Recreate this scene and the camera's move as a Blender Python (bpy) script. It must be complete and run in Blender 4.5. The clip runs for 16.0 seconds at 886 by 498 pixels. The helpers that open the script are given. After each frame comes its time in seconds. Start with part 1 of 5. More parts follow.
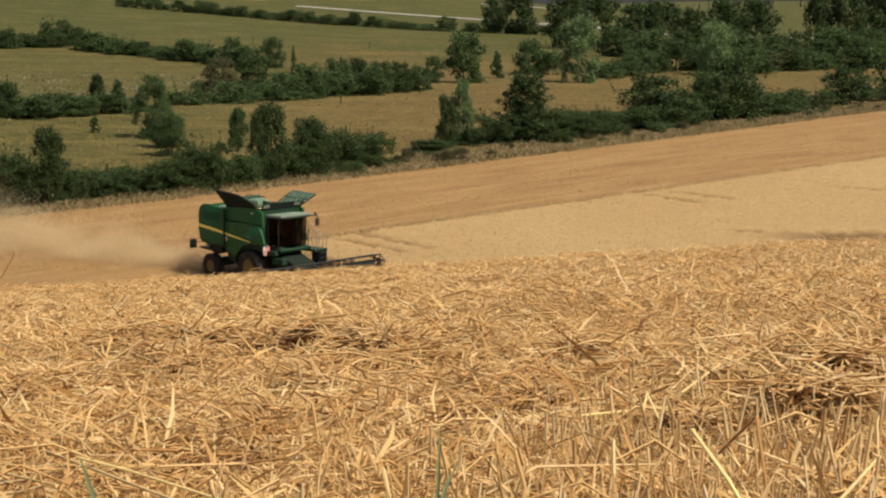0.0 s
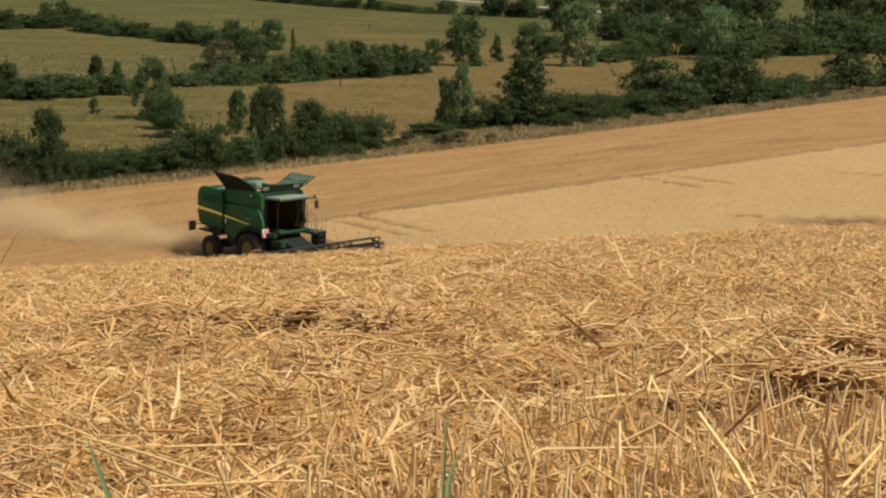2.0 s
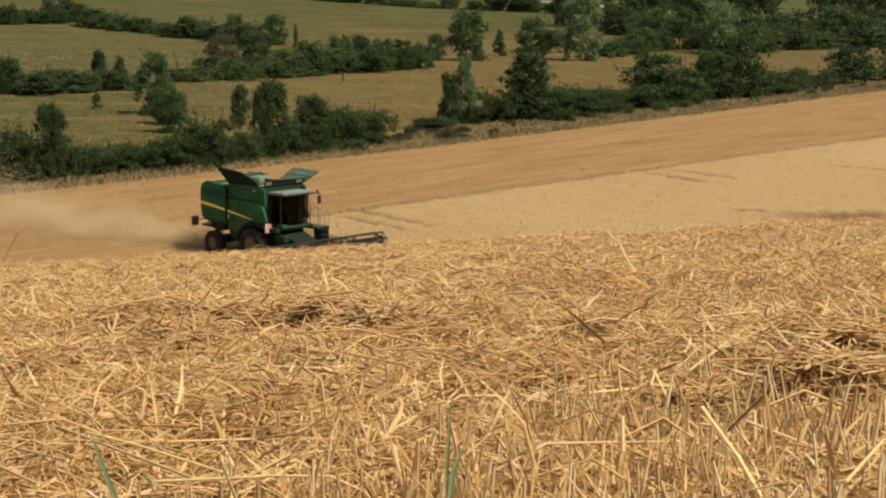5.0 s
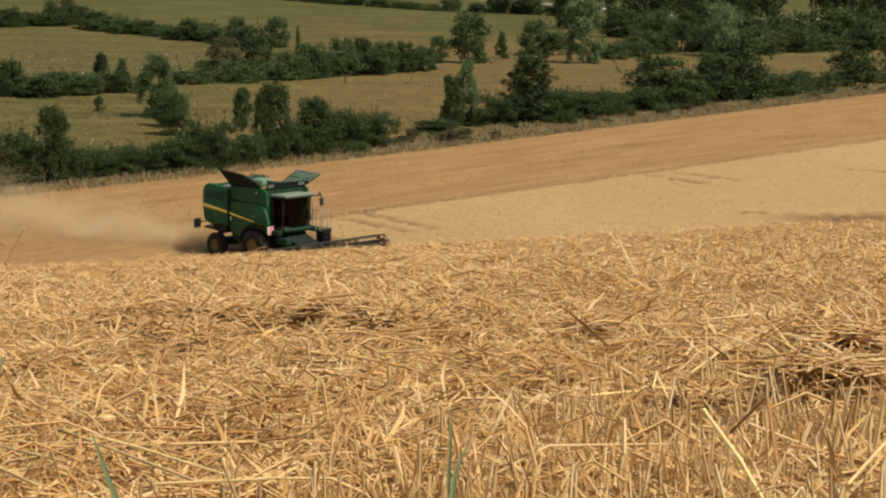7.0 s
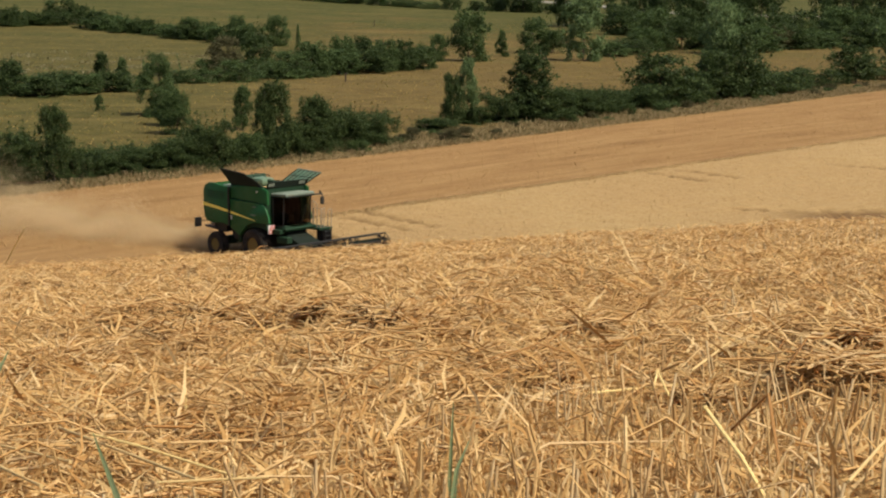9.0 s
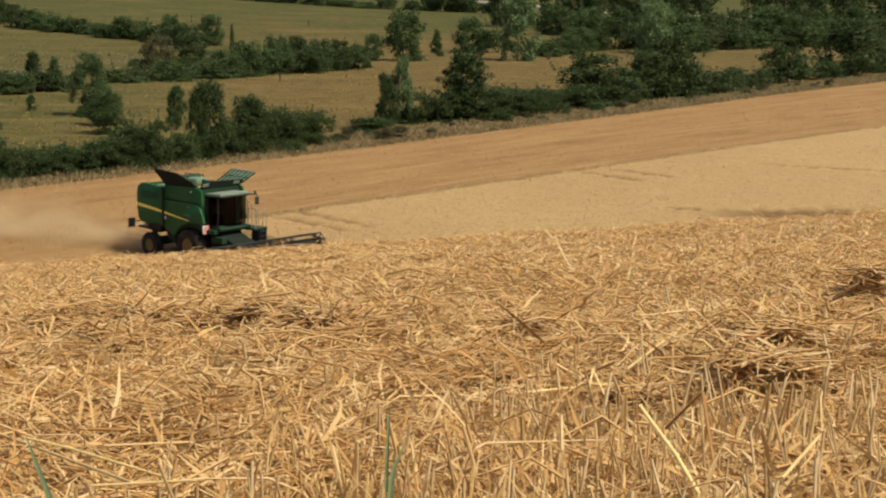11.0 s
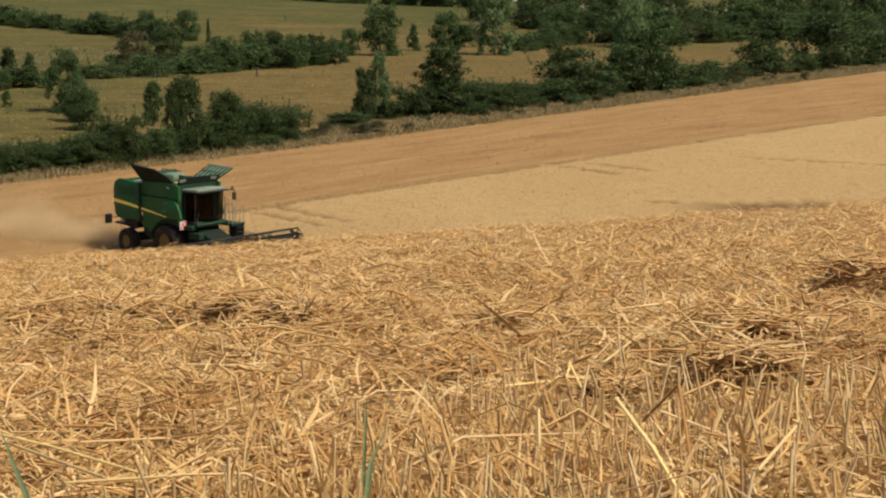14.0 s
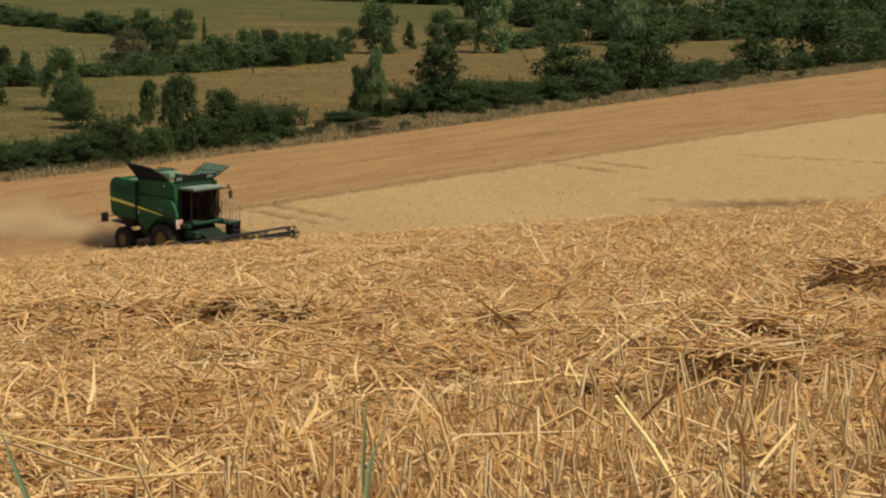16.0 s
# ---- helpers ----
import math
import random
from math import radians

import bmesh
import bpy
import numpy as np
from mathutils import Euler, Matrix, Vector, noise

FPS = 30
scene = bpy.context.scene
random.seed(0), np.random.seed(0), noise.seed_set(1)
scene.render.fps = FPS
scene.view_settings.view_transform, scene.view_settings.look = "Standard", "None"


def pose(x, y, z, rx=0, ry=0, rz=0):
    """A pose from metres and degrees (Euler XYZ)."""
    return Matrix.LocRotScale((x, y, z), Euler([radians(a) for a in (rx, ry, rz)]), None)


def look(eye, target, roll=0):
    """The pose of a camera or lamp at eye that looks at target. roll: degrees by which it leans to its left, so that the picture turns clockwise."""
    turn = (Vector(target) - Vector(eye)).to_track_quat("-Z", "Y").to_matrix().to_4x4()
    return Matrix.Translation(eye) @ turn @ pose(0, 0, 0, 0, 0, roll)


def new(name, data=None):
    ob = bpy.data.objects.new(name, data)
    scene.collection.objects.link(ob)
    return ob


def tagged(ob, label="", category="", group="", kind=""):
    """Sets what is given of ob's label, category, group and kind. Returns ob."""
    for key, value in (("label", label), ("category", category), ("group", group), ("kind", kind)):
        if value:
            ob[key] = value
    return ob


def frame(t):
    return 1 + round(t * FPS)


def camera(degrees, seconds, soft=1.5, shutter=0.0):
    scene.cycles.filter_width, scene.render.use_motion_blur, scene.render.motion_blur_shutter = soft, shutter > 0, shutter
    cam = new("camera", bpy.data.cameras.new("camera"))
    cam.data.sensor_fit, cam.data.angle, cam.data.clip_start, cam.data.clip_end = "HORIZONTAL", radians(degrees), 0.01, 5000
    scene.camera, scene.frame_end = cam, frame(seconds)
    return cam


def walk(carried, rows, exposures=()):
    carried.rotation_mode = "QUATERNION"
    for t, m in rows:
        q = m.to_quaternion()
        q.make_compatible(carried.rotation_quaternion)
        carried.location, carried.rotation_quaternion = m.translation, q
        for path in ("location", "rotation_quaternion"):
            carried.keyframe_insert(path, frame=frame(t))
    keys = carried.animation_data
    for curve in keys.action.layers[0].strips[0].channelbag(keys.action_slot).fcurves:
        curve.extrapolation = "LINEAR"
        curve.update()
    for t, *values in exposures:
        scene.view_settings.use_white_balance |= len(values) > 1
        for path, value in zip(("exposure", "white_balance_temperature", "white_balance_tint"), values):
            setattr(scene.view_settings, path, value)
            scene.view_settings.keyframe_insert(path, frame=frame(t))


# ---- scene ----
cam = camera(30, 16.0, soft=2.2)
walk(cam, [
    (0, pose(0.0182, 0.0047, 1.2020, 82.107, 0, -0.135) @ pose(0, 0, 0, 0, 0, -0.199)),
    (0.5, pose(0.0213, 0.0061, 1.2030, 81.928, 0, -0.147) @ pose(0, 0, 0, 0, 0, -0.357)),
    (1, pose(0.0010, 0.0000, 1.2004, 81.274, 0, -0.175) @ pose(0, 0, 0, 0, 0, -0.060)),
    (1.5, pose(0.0004, -0.0003, 1.2004, 81.274, 0, -0.100) @ pose(0, 0, 0, 0, 0, -0.035)),
    (2, pose(-0.0005, 0.0000, 1.2005, 81.525, 0, -0.180) @ pose(0, 0, 0, 0, 0, 0.104)),
    (2.5, pose(-0.0010, 0.0002, 1.2009, 81.223, 0, -0.111) @ pose(0, 0, 0, 0, 0, -0.092)),
    (3, pose(-0.0020, -0.0003, 1.2008, 81.129, 0, -0.077) @ pose(0, 0, 0, 0, 0, -0.113)),
    (3.5, pose(-0.0012, 0.0001, 1.2004, 81.171, 0, 0.095) @ pose(0, 0, 0, 0, 0, -0.150)),
    (4, pose(-0.0007, -0.0003, 1.2009, 81.267, 0, 0.033) @ pose(0, 0, 0, 0, 0, -0.086)),
    (6.5, pose(-0.0023, -0.0003, 1.1991, 81.394, 0, -0.119) @ pose(0, 0, 0, 0, 0, 0.033)),
    (7, pose(0.0000, 0.0000, 1.2000, 81.429, 0, 0.000) @ pose(0, 0, 0, 0, 0, -0.000)),
    (7.5, pose(-0.0024, -0.0000, 1.2005, 81.422, 0, 0.055) @ pose(0, 0, 0, 0, 0, -0.041)),
    (8, pose(-0.0003, -0.0001, 1.2000, 81.445, 0, 0.109) @ pose(0, 0, 0, 0, 0, -0.119)),
    (8.2, pose(-0.0005, -0.0002, 1.1992, 81.468, 0, 0.168) @ pose(0, 0, 0, 0, 0, -0.091)),
    (10.3, pose(0.0014, 0.0000, 1.2008, 81.162, 0, -1.125) @ pose(0, 0, 0, 0, 0, -0.189)),
    (10.5, pose(0.0005, 0.0001, 1.2009, 81.237, 0, -1.513) @ pose(0, 0, 0, 0, 0, -0.062)),
    (11, pose(-0.0002, -0.0001, 1.2011, 81.352, 0, -2.233) @ pose(0, 0, 0, 0, 0, -0.041)),
    (11.5, pose(0.0014, 0.0000, 1.2003, 81.361, 0, -2.629) @ pose(0, 0, 0, 0, 0, -0.088)),
    (12, pose(0.0014, -0.0001, 1.2010, 81.547, 0, -3.106) @ pose(0, 0, 0, 0, 0, -0.033)),
    (12.5, pose(0.0009, -0.0002, 1.2002, 81.399, 0, -3.082) @ pose(0, 0, 0, 0, 0, -0.067)),
    (13, pose(0.0008, 0.0002, 1.2012, 81.079, 0, -3.032) @ pose(0, 0, 0, 0, 0, -0.175)),
    (13.5, pose(0.0010, 0.0003, 1.2013, 81.138, 0, -2.999) @ pose(0, 0, 0, 0, 0, -0.172)),
    (14, pose(0.0036, -0.0002, 1.2003, 81.160, 0, -3.008) @ pose(0, 0, 0, 0, 0, -0.231)),
    (14.5, pose(0.0016, 0.0001, 1.2012, 81.182, 0, -3.059) @ pose(0, 0, 0, 0, 0, -0.244)),
    (15, pose(-0.0006, -0.0006, 1.1999, 81.326, 0, -3.240) @ pose(0, 0, 0, 0, 0, -0.269)),
    (15.5, pose(-0.0012, 0.0001, 1.1999, 81.283, 0, -3.242) @ pose(0, 0, 0, 0, 0, -0.222)),
    (16, pose(-0.0021, 0.0006, 1.2009, 81.094, 0, -3.135) @ pose(0, 0, 0, 0, 0, -0.287)),
], exposures=[(t, 0.2 - d) for t, d in (
    (0, -0.06), (0.5, -0.06), (1, 0.0), (1.5, 0.03), (2, -0.03), (2.5, 0.33), (3, 0.14), (3.5, 0.15), (4, -0.06), (4.3, 0), (6.5, 0), (7, 0), (8, 0.03),
    (10, -0.08), (10.5, -0.15), (11, 0.02), (11.5, 0.03), (12, 0.05), (12.5, 0.17), (13, 0.25), (13.5, 0.07), (14, 0.03), (14.5, 0.24), (15, -0.02), (15.5, 0.12), (16, 0.18))])


# ---- daylight: bright, thinly clouded summer sky ----
world = bpy.data.worlds.new("sky")
scene.world = world
world.use_nodes = True
wn = world.node_tree.nodes
sky = wn.new("ShaderNodeTexSky")
sky.sky_type = "NISHITA"
sky.sun_disc = False
sky.sun_elevation = radians(58)
sky.sun_rotation = radians(123)
sky.dust_density = 4.0
sky.air_density = 1.0
wn["Background"].inputs["Strength"].default_value = 0.10
world.node_tree.links.new(sky.outputs["Color"], wn["Background"].inputs["Color"])

sun_data = bpy.data.lights.new("sun", "SUN")
sun_data.energy = 4.25
sun_data.angle = radians(5)
sun_data.color = (1.0, 0.945, 0.80)
sun = new("sun", sun_data)
sun.matrix_basis = look((0, 0, 0), (-0.5, 0.33, -0.8))


# ---- materials ----
def material(name, rough=0.8, metal=0.0, spec=0.3):
    m = bpy.data.materials.new(name)
    m.use_nodes = True
    b = m.node_tree.nodes["Principled BSDF"]
    b.inputs["Roughness"].default_value = rough
    b.inputs["Metallic"].default_value = metal
    b.inputs["Specular IOR Level"].default_value = spec
    return m, m.node_tree.nodes, m.node_tree.links, b


def noise_node(n, l, scale, detail=4.0, rough=0.6, vector=None, distort=0.0):
    t = n.new("ShaderNodeTexNoise")
    t.inputs["Scale"].default_value = scale
    t.inputs["Detail"].default_value = detail
    t.inputs["Roughness"].default_value = rough
    t.inputs["Distortion"].default_value = distort
    if vector is not None:
        l.new(vector, t.inputs["Vector"])
    return t.outputs["Fac"]


def ramp(n, l, fac, stops):
    r = n.new("ShaderNodeValToRGB")
    e = r.color_ramp.elements
    while len(e) < len(stops):
        e.new(0.5)
    for k, (p, c) in enumerate(stops):
        e[k].position = p
        e[k].color = (*c, 1)
    l.new(fac, r.inputs["Fac"])
    return r.outputs["Color"]


def mix(n, l, fac, a, b, mode="MIX"):
    x = n.new("ShaderNodeMix")
    x.data_type = "RGBA"
    x.blend_type = mode
    for sock, v in ((x.inputs[0], fac), (x.inputs[6], a), (x.inputs[7], b)):
        if hasattr(v, "is_linked"):
            l.new(v, sock)
        elif isinstance(v, tuple):
            sock.default_value = (*v, 1)
        else:
            sock.default_value = v
    return x.outputs[2]


def calc(n, l, op, a, b=0.0, c=0.0):
    x = n.new("ShaderNodeMath")
    x.operation = op
    for k, v in enumerate((a, b, c)):
        if hasattr(v, "is_linked"):
            l.new(v, x.inputs[k])
        else:
            x.inputs[k].default_value = v
    return x.outputs[0]


def step(n, l, v, lo, hi):
    x = n.new("ShaderNodeMapRange")
    x.interpolation_type = "SMOOTHSTEP"
    l.new(v, x.inputs["Value"])
    x.inputs["From Min"].default_value, x.inputs["From Max"].default_value = lo, hi
    return x.outputs["Result"]


def bump(n, l, b, height, strength, distance):
    x = n.new("ShaderNodeBump")
    x.inputs["Strength"].default_value = strength
    x.inputs["Distance"].default_value = distance
    l.new(height, x.inputs["Height"])
    l.new(x.outputs["Normal"], b.inputs["Normal"])


def island_material(name, stops, rough=0.7, spec=0.25, translucent=0.0, mottle=0.0, drift=0.0):
    """Colour that differs from piece to piece of one joined mesh."""
    m, n, l, b = material(name, rough, 0, spec)
    g = n.new("ShaderNodeNewGeometry")
    col = ramp(n, l, g.outputs["Random Per Island"], stops)
    if mottle:
        f = noise_node(n, l, mottle, 3, 0.6, g.outputs["Position"])
        col = mix(n, l, step(n, l, f, 0.35, 0.7), mix(n, l, 0.45, col, (0.0, 0.0, 0.0)), col)
    if drift:
        f = noise_node(n, l, drift, 4, 0.65, g.outputs["Position"])
        col = mix(n, l, calc(n, l, "MULTIPLY", step(n, l, f, 0.42, 0.68), 0.38), col, (0.55, 0.31, 0.11))
    l.new(col, b.inputs["Base Color"])
    if translucent:
        t = n.new("ShaderNodeBsdfTranslucent")
        l.new(col, t.inputs["Color"])
        s = n.new("ShaderNodeMixShader")
        s.inputs[0].default_value = translucent
        l.new(b.outputs[0], s.inputs[1])
        l.new(t.outputs[0], s.inputs[2])
        l.new(s.outputs[0], n["Material Output"].inputs["Surface"])
    return m


def paint(name, base, dirt, rough=0.4, metal=0.0, spec=0.5, scale=1.4, dust=0.5):
    """Weathered coat: dust clouds at one scale, fine grime at another."""
    m, n, l, b = material(name, rough, metal, spec)
    tc = n.new("ShaderNodeTexCoord").outputs["Object"]
    f = noise_node(n, l, scale, 5, 0.65, tc)
    f2 = noise_node(n, l, scale * 12, 3, 0.6, tc)
    k = step(n, l, calc(n, l, "ADD", f, calc(n, l, "MULTIPLY", f2, 0.25)), 0.5, 0.95)
    col = mix(n, l, calc(n, l, "MULTIPLY", k, dust), base, dirt)
    l.new(col, b.inputs["Base Color"])
    l.new(calc(n, l, "MULTIPLY_ADD", k, 0.35, rough), b.inputs["Roughness"])
    return m


# the far edge of the crop field and the edge of the standing wheat, as lines of the plan
EDGE_0, EDGE_1, EDGE_2 = 143.3, 1.09, 0.00242
WHEAT_0, WHEAT_1 = 111.9, 0.966


def ground_material():
    m, n, l, b = material("ground", 0.95, 0, 0.1)
    pos = n.new("ShaderNodeNewGeometry").outputs["Position"]
    xyz = n.new("ShaderNodeSeparateXYZ")
    l.new(pos, xyz.inputs[0])
    x, y = xyz.outputs[0], xyz.outputs[1]
    big = noise_node(n, l, 0.05, 4, 0.6, pos)
    mid = noise_node(n, l, 0.45, 5, 0.65, pos)
    fine = noise_node(n, l, 5.0, 5, 0.7, pos)
    # swath lines that run with the harvest
    turn = n.new("ShaderNodeCombineXYZ")
    l.new(calc(n, l, "MULTIPLY", calc(n, l, "ADD", x, y), 0.045), turn.inputs[0])
    l.new(calc(n, l, "MULTIPLY", calc(n, l, "MULTIPLY_ADD", x, -1.03, y), 0.42), turn.inputs[1])
    swath = noise_node(n, l, 1.0, 6, 0.72, turn.outputs[0], 0.2)
    blot = noise_node(n, l, 1.3, 4, 0.7, pos)
    # cut stubble
    cut = ramp(n, l, swath, [(0.30, (0.182, 0.09828, 0.03822)), (0.45, (0.2503, 0.142, 0.05642)), (0.58, (0.2958, 0.1747, 0.07189)), (0.75, (0.3458, 0.2184, 0.09555))])
    cut = mix(n, l, calc(n, l, "MULTIPLY", step(n, l, fine, 0.4, 0.7), 0.35), cut, (0.195, 0.11, 0.0434))
    cut = mix(n, l, calc(n, l, "MULTIPLY", step(n, l, blot, 0.52, 0.72), 0.4), cut, (0.178, 0.0975, 0.0391))
    # wheel ruts and stubble rows in broken lines
    rut = n.new("ShaderNodeCombineXYZ")
    l.new(calc(n, l, "MULTIPLY", calc(n, l, "ADD", x, y), 0.16), rut.inputs[0])
    l.new(calc(n, l, "MULTIPLY", calc(n, l, "MULTIPLY_ADD", x, -1.03, y), 1.5), rut.inputs[1])
    lines = noise_node(n, l, 1.0, 4, 0.65, rut.outputs[0], 0.1)
    cut = mix(n, l, calc(n, l, "MULTIPLY", step(n, l, lines, 0.58, 0.70), 0.5), cut, (0.16, 0.088, 0.035))
    cut = mix(n, l, calc(n, l, "MULTIPLY", step(n, l, lines, 0.44, 0.32), 0.2), cut, (0.42, 0.27, 0.12))
    # soil under the straw at hand
    soil = ramp(n, l, fine, [(0.3, (0.11, 0.050, 0.017)), (0.6, (0.22, 0.11, 0.038)), (0.8, (0.38, 0.21, 0.08))])
    near = step(n, l, y, 40.0, 55.0)
    field = mix(n, l, near, soil, cut)
    # meadow
    wob = calc(n, l, "MULTIPLY_ADD", mid, 3.0, -1.5)
    ex = calc(n, l, "MULTIPLY_ADD", calc(n, l, "MULTIPLY", x, x), EDGE_2, calc(n, l, "MULTIPLY_ADD", x, EDGE_1, EDGE_0))
    e = calc(n, l, "ADD", calc(n, l, "SUBTRACT", y, ex), wob)
    hay = ramp(n, l, mid, [(0.36, (0.0848, 0.05618, 0.01802)), (0.5, (0.1187, 0.0795, 0.02544)), (0.7, (0.1537, 0.1039, 0.03498))])
    green = ramp(n, l, mid, [(0.36, (0.03808, 0.04144, 0.01008)), (0.5, (0.05936, 0.06048, 0.01512)), (0.72, (0.08512, 0.08176, 0.02128))])
    g_amt = step(n, l, calc(n, l, "ADD", calc(n, l, "MULTIPLY", y, 0.0016), big), 0.92, 1.3)
    left = step(n, l, calc(n, l, "MULTIPLY_ADD", x, -1.0, calc(n, l, "MULTIPLY", big, 30.0)), 20.0, 50.0)
    meadow = mix(n, l, calc(n, l, "MAXIMUM", g_amt, calc(n, l, "MULTIPLY", left, 0.7)), hay, green)
    lie = n.new("ShaderNodeCombineXYZ")
    l.new(calc(n, l, "MULTIPLY", x, 0.03), lie.inputs[0])
    l.new(calc(n, l, "MULTIPLY", y, 0.14), lie.inputs[1])
    streak = noise_node(n, l, 1.0, 6, 0.7, lie.outputs[0], 0.4)
    meadow = mix(n, l, calc(n, l, "MULTIPLY", step(n, l, streak, 0.48, 0.68), 0.6), meadow, (0.165, 0.122, 0.042))
    meadow = mix(n, l, calc(n, l, "MULTIPLY", step(n, l, streak, 0.46, 0.30), 0.5), meadow, (0.055, 0.060, 0.018))
    meadow = mix(n, l, calc(n, l, "MULTIPLY", step(n, l, fine, 0.45, 0.75), 0.35), meadow, (0.06, 0.048, 0.018))
    verge = ramp(n, l, fine, [(0.3, (0.085, 0.0553, 0.0238)), (0.5, (0.17, 0.111, 0.0493)), (0.75, (0.255, 0.178, 0.085))])
    wild = mix(n, l, step(n, l, e, 8.0, 13.0), verge, meadow)
    col = mix(n, l, step(n, l, e, 0.0, 0.8), field, wild)
    l.new(col, b.inputs["Base Color"])
    bump(n, l, b, calc(n, l, "ADD", fine, mid), 0.7, 0.15)
    return m


def wheat_material():
    m, n, l, b = material("ripe_wheat", 0.85, 0, 0.15)
    pos = n.new("ShaderNodeNewGeometry").outputs["Position"]
    f = noise_node(n, l, 3.5, 5, 0.75, pos)
    g = noise_node(n, l, 0.12, 4, 0.6, pos)
    col = ramp(n, l, f, [(0.3, (0.2508, 0.1602, 0.06688)), (0.5, (0.3476, 0.2288, 0.09944)), (0.72, (0.4048, 0.2798, 0.132))])
    col = mix(n, l, step(n, l, g, 0.35, 0.7), mix(n, l, 0.3, col, (0.28, 0.165, 0.07)), col)
    # lanes go trampled brown, with the shade between the stalks painted in
    press_shade = n.new("ShaderNodeAttribute")
    press_shade.attribute_name = "pressed"
    col = mix(n, l, calc(n, l, "MULTIPLY", press_shade.outputs["Fac"], 0.9), col, (0.13, 0.07, 0.028))
    l.new(col, b.inputs["Base Color"])
    bump(n, l, b, f, 0.8, 0.12)
    return m


M_ground = ground_material()
M_wheat = wheat_material()
M_ears = island_material("wheat_ears", [(0.0, (0.2728, 0.176, 0.0748)), (0.5, (0.3696, 0.2508, 0.1144)), (1.0, (0.4576, 0.3256, 0.1672))], 0.85, 0.1)
M_cut = island_material("cut_straw", [(0.0, (0.213, 0.122, 0.0473)), (0.5, (0.344, 0.21, 0.086)), (1.0, (0.476, 0.319, 0.146))], 0.85, 0.1)
M_straw = island_material("straw", [(0.0, (0.33, 0.149, 0.044)), (0.2, (0.473, 0.259, 0.0902)), (0.55, (0.594, 0.374, 0.156)), (0.85, (0.671, 0.446, 0.207)), (1.0, (0.759, 0.55, 0.297))], 0.65, 0.15, 0.13, 0, 1.6)
M_husk = island_material("husks", [(0.0, (0.396, 0.193, 0.0572)), (0.3, (0.55, 0.336, 0.127)), (0.7, (0.66, 0.446, 0.193)), (1.0, (0.759, 0.572, 0.308))], 0.7, 0.1, 0.3, 0, 1.6)
M_stub = island_material("stubble", [(0.0, (0.279, 0.1674, 0.0744)), (0.35, (0.4278, 0.2883, 0.1395)), (0.7, (0.5301, 0.3767, 0.1953)), (1.0, (0.6324, 0.4743, 0.2697))], 0.6, 0.2, 0.0, 0, 1.6)
M_blade = island_material("green_blade", [(0.0, (0.10, 0.13, 0.05)), (1.0, (0.20, 0.22, 0.10))], 0.5, 0.3, 0.2)
M_meadow = island_material("meadow_grass", [(0.0, (0.136, 0.123, 0.037)), (0.5, (0.2, 0.154, 0.0539)), (1.0, (0.287, 0.2, 0.077))], 0.85, 0.1)
M_flower = island_material("pale_flowers", [(0.0, (0.12, 0.105, 0.045)), (1.0, (0.23, 0.20, 0.115))], 0.9, 0.1)
M_dust = island_material("dust", [(0.0, (0.67, 0.52, 0.30)), (1.0, (0.78, 0.63, 0.39))], 1.0, 0.0, 0.5)
M_road = paint("pale_road", (0.34, 0.31, 0.26), (0.22, 0.19, 0.15), 0.95, 0, 0.1, 0.3)
M_dry = island_material("dry_grass", [(0.0, (0.085, 0.08, 0.032)), (0.25, (0.13, 0.105, 0.046)), (0.6, (0.21, 0.15, 0.072)), (1.0, (0.33, 0.25, 0.135))], 0.9, 0.1)
M_leaf_dark = island_material("hedge_leaves", [(0.0, (0.0238, 0.03944, 0.01173)), (0.6, (0.05014, 0.07889, 0.02346)), (1.0, (0.09901, 0.1311, 0.0399))], 0.6, 0.2, 0.4)
M_leaf_mid = island_material("field_tree_leaves", [(0.0, (0.03668, 0.06325, 0.02024)), (0.6, (0.07084, 0.1092, 0.03369)), (1.0, (0.1219, 0.1644, 0.05175))], 0.6, 0.2, 0.4)
M_leaf_pale = island_material("poplar_leaves", [(0.0, (0.07084, 0.1134, 0.04381)), (0.6, (0.1276, 0.184, 0.06842)), (1.0, (0.1989, 0.2622, 0.1027))], 0.6, 0.2, 0.4)
M_leaf_dry = island_material("dry_bush_leaves", [(0.0, (0.062, 0.060, 0.026)), (0.6, (0.105, 0.098, 0.044)), (1.0, (0.16, 0.14, 0.07))], 0.7, 0.15, 0.4)
M_bark = paint("bark", (0.06, 0.045, 0.032), (0.12, 0.10, 0.08), 0.9, 0, 0.1, 6.0)


# ---- shape of the land ----
LAND_Y = (-3000, -60, -10, 0, 3.6, 12, 22, 30, 45, 60, 75, 90, 110, 150, 200, 260, 330, 400, 550, 700, 900, 1300, 2000, 6000)
LAND_Z = (-60, 1.5, 0.5, 0.36, 0.03, -0.90, -2.30, -3.9, -7.4, -10.9, -13.1, -13.82, -12.96, -11.26, -9.9, -9.4, -8.2, -6.6, -2.6, 3.0, 13, 16, 18, 48)
TILT_Y = (-3000, 0, 30, 60, 95, 150, 300, 550, 900, 2000, 6000)
TILT = (0, 0.05, 0.05, 0.01, -0.0177, -0.0177, -0.015, -0.03, -0.075, -0.01, 0)


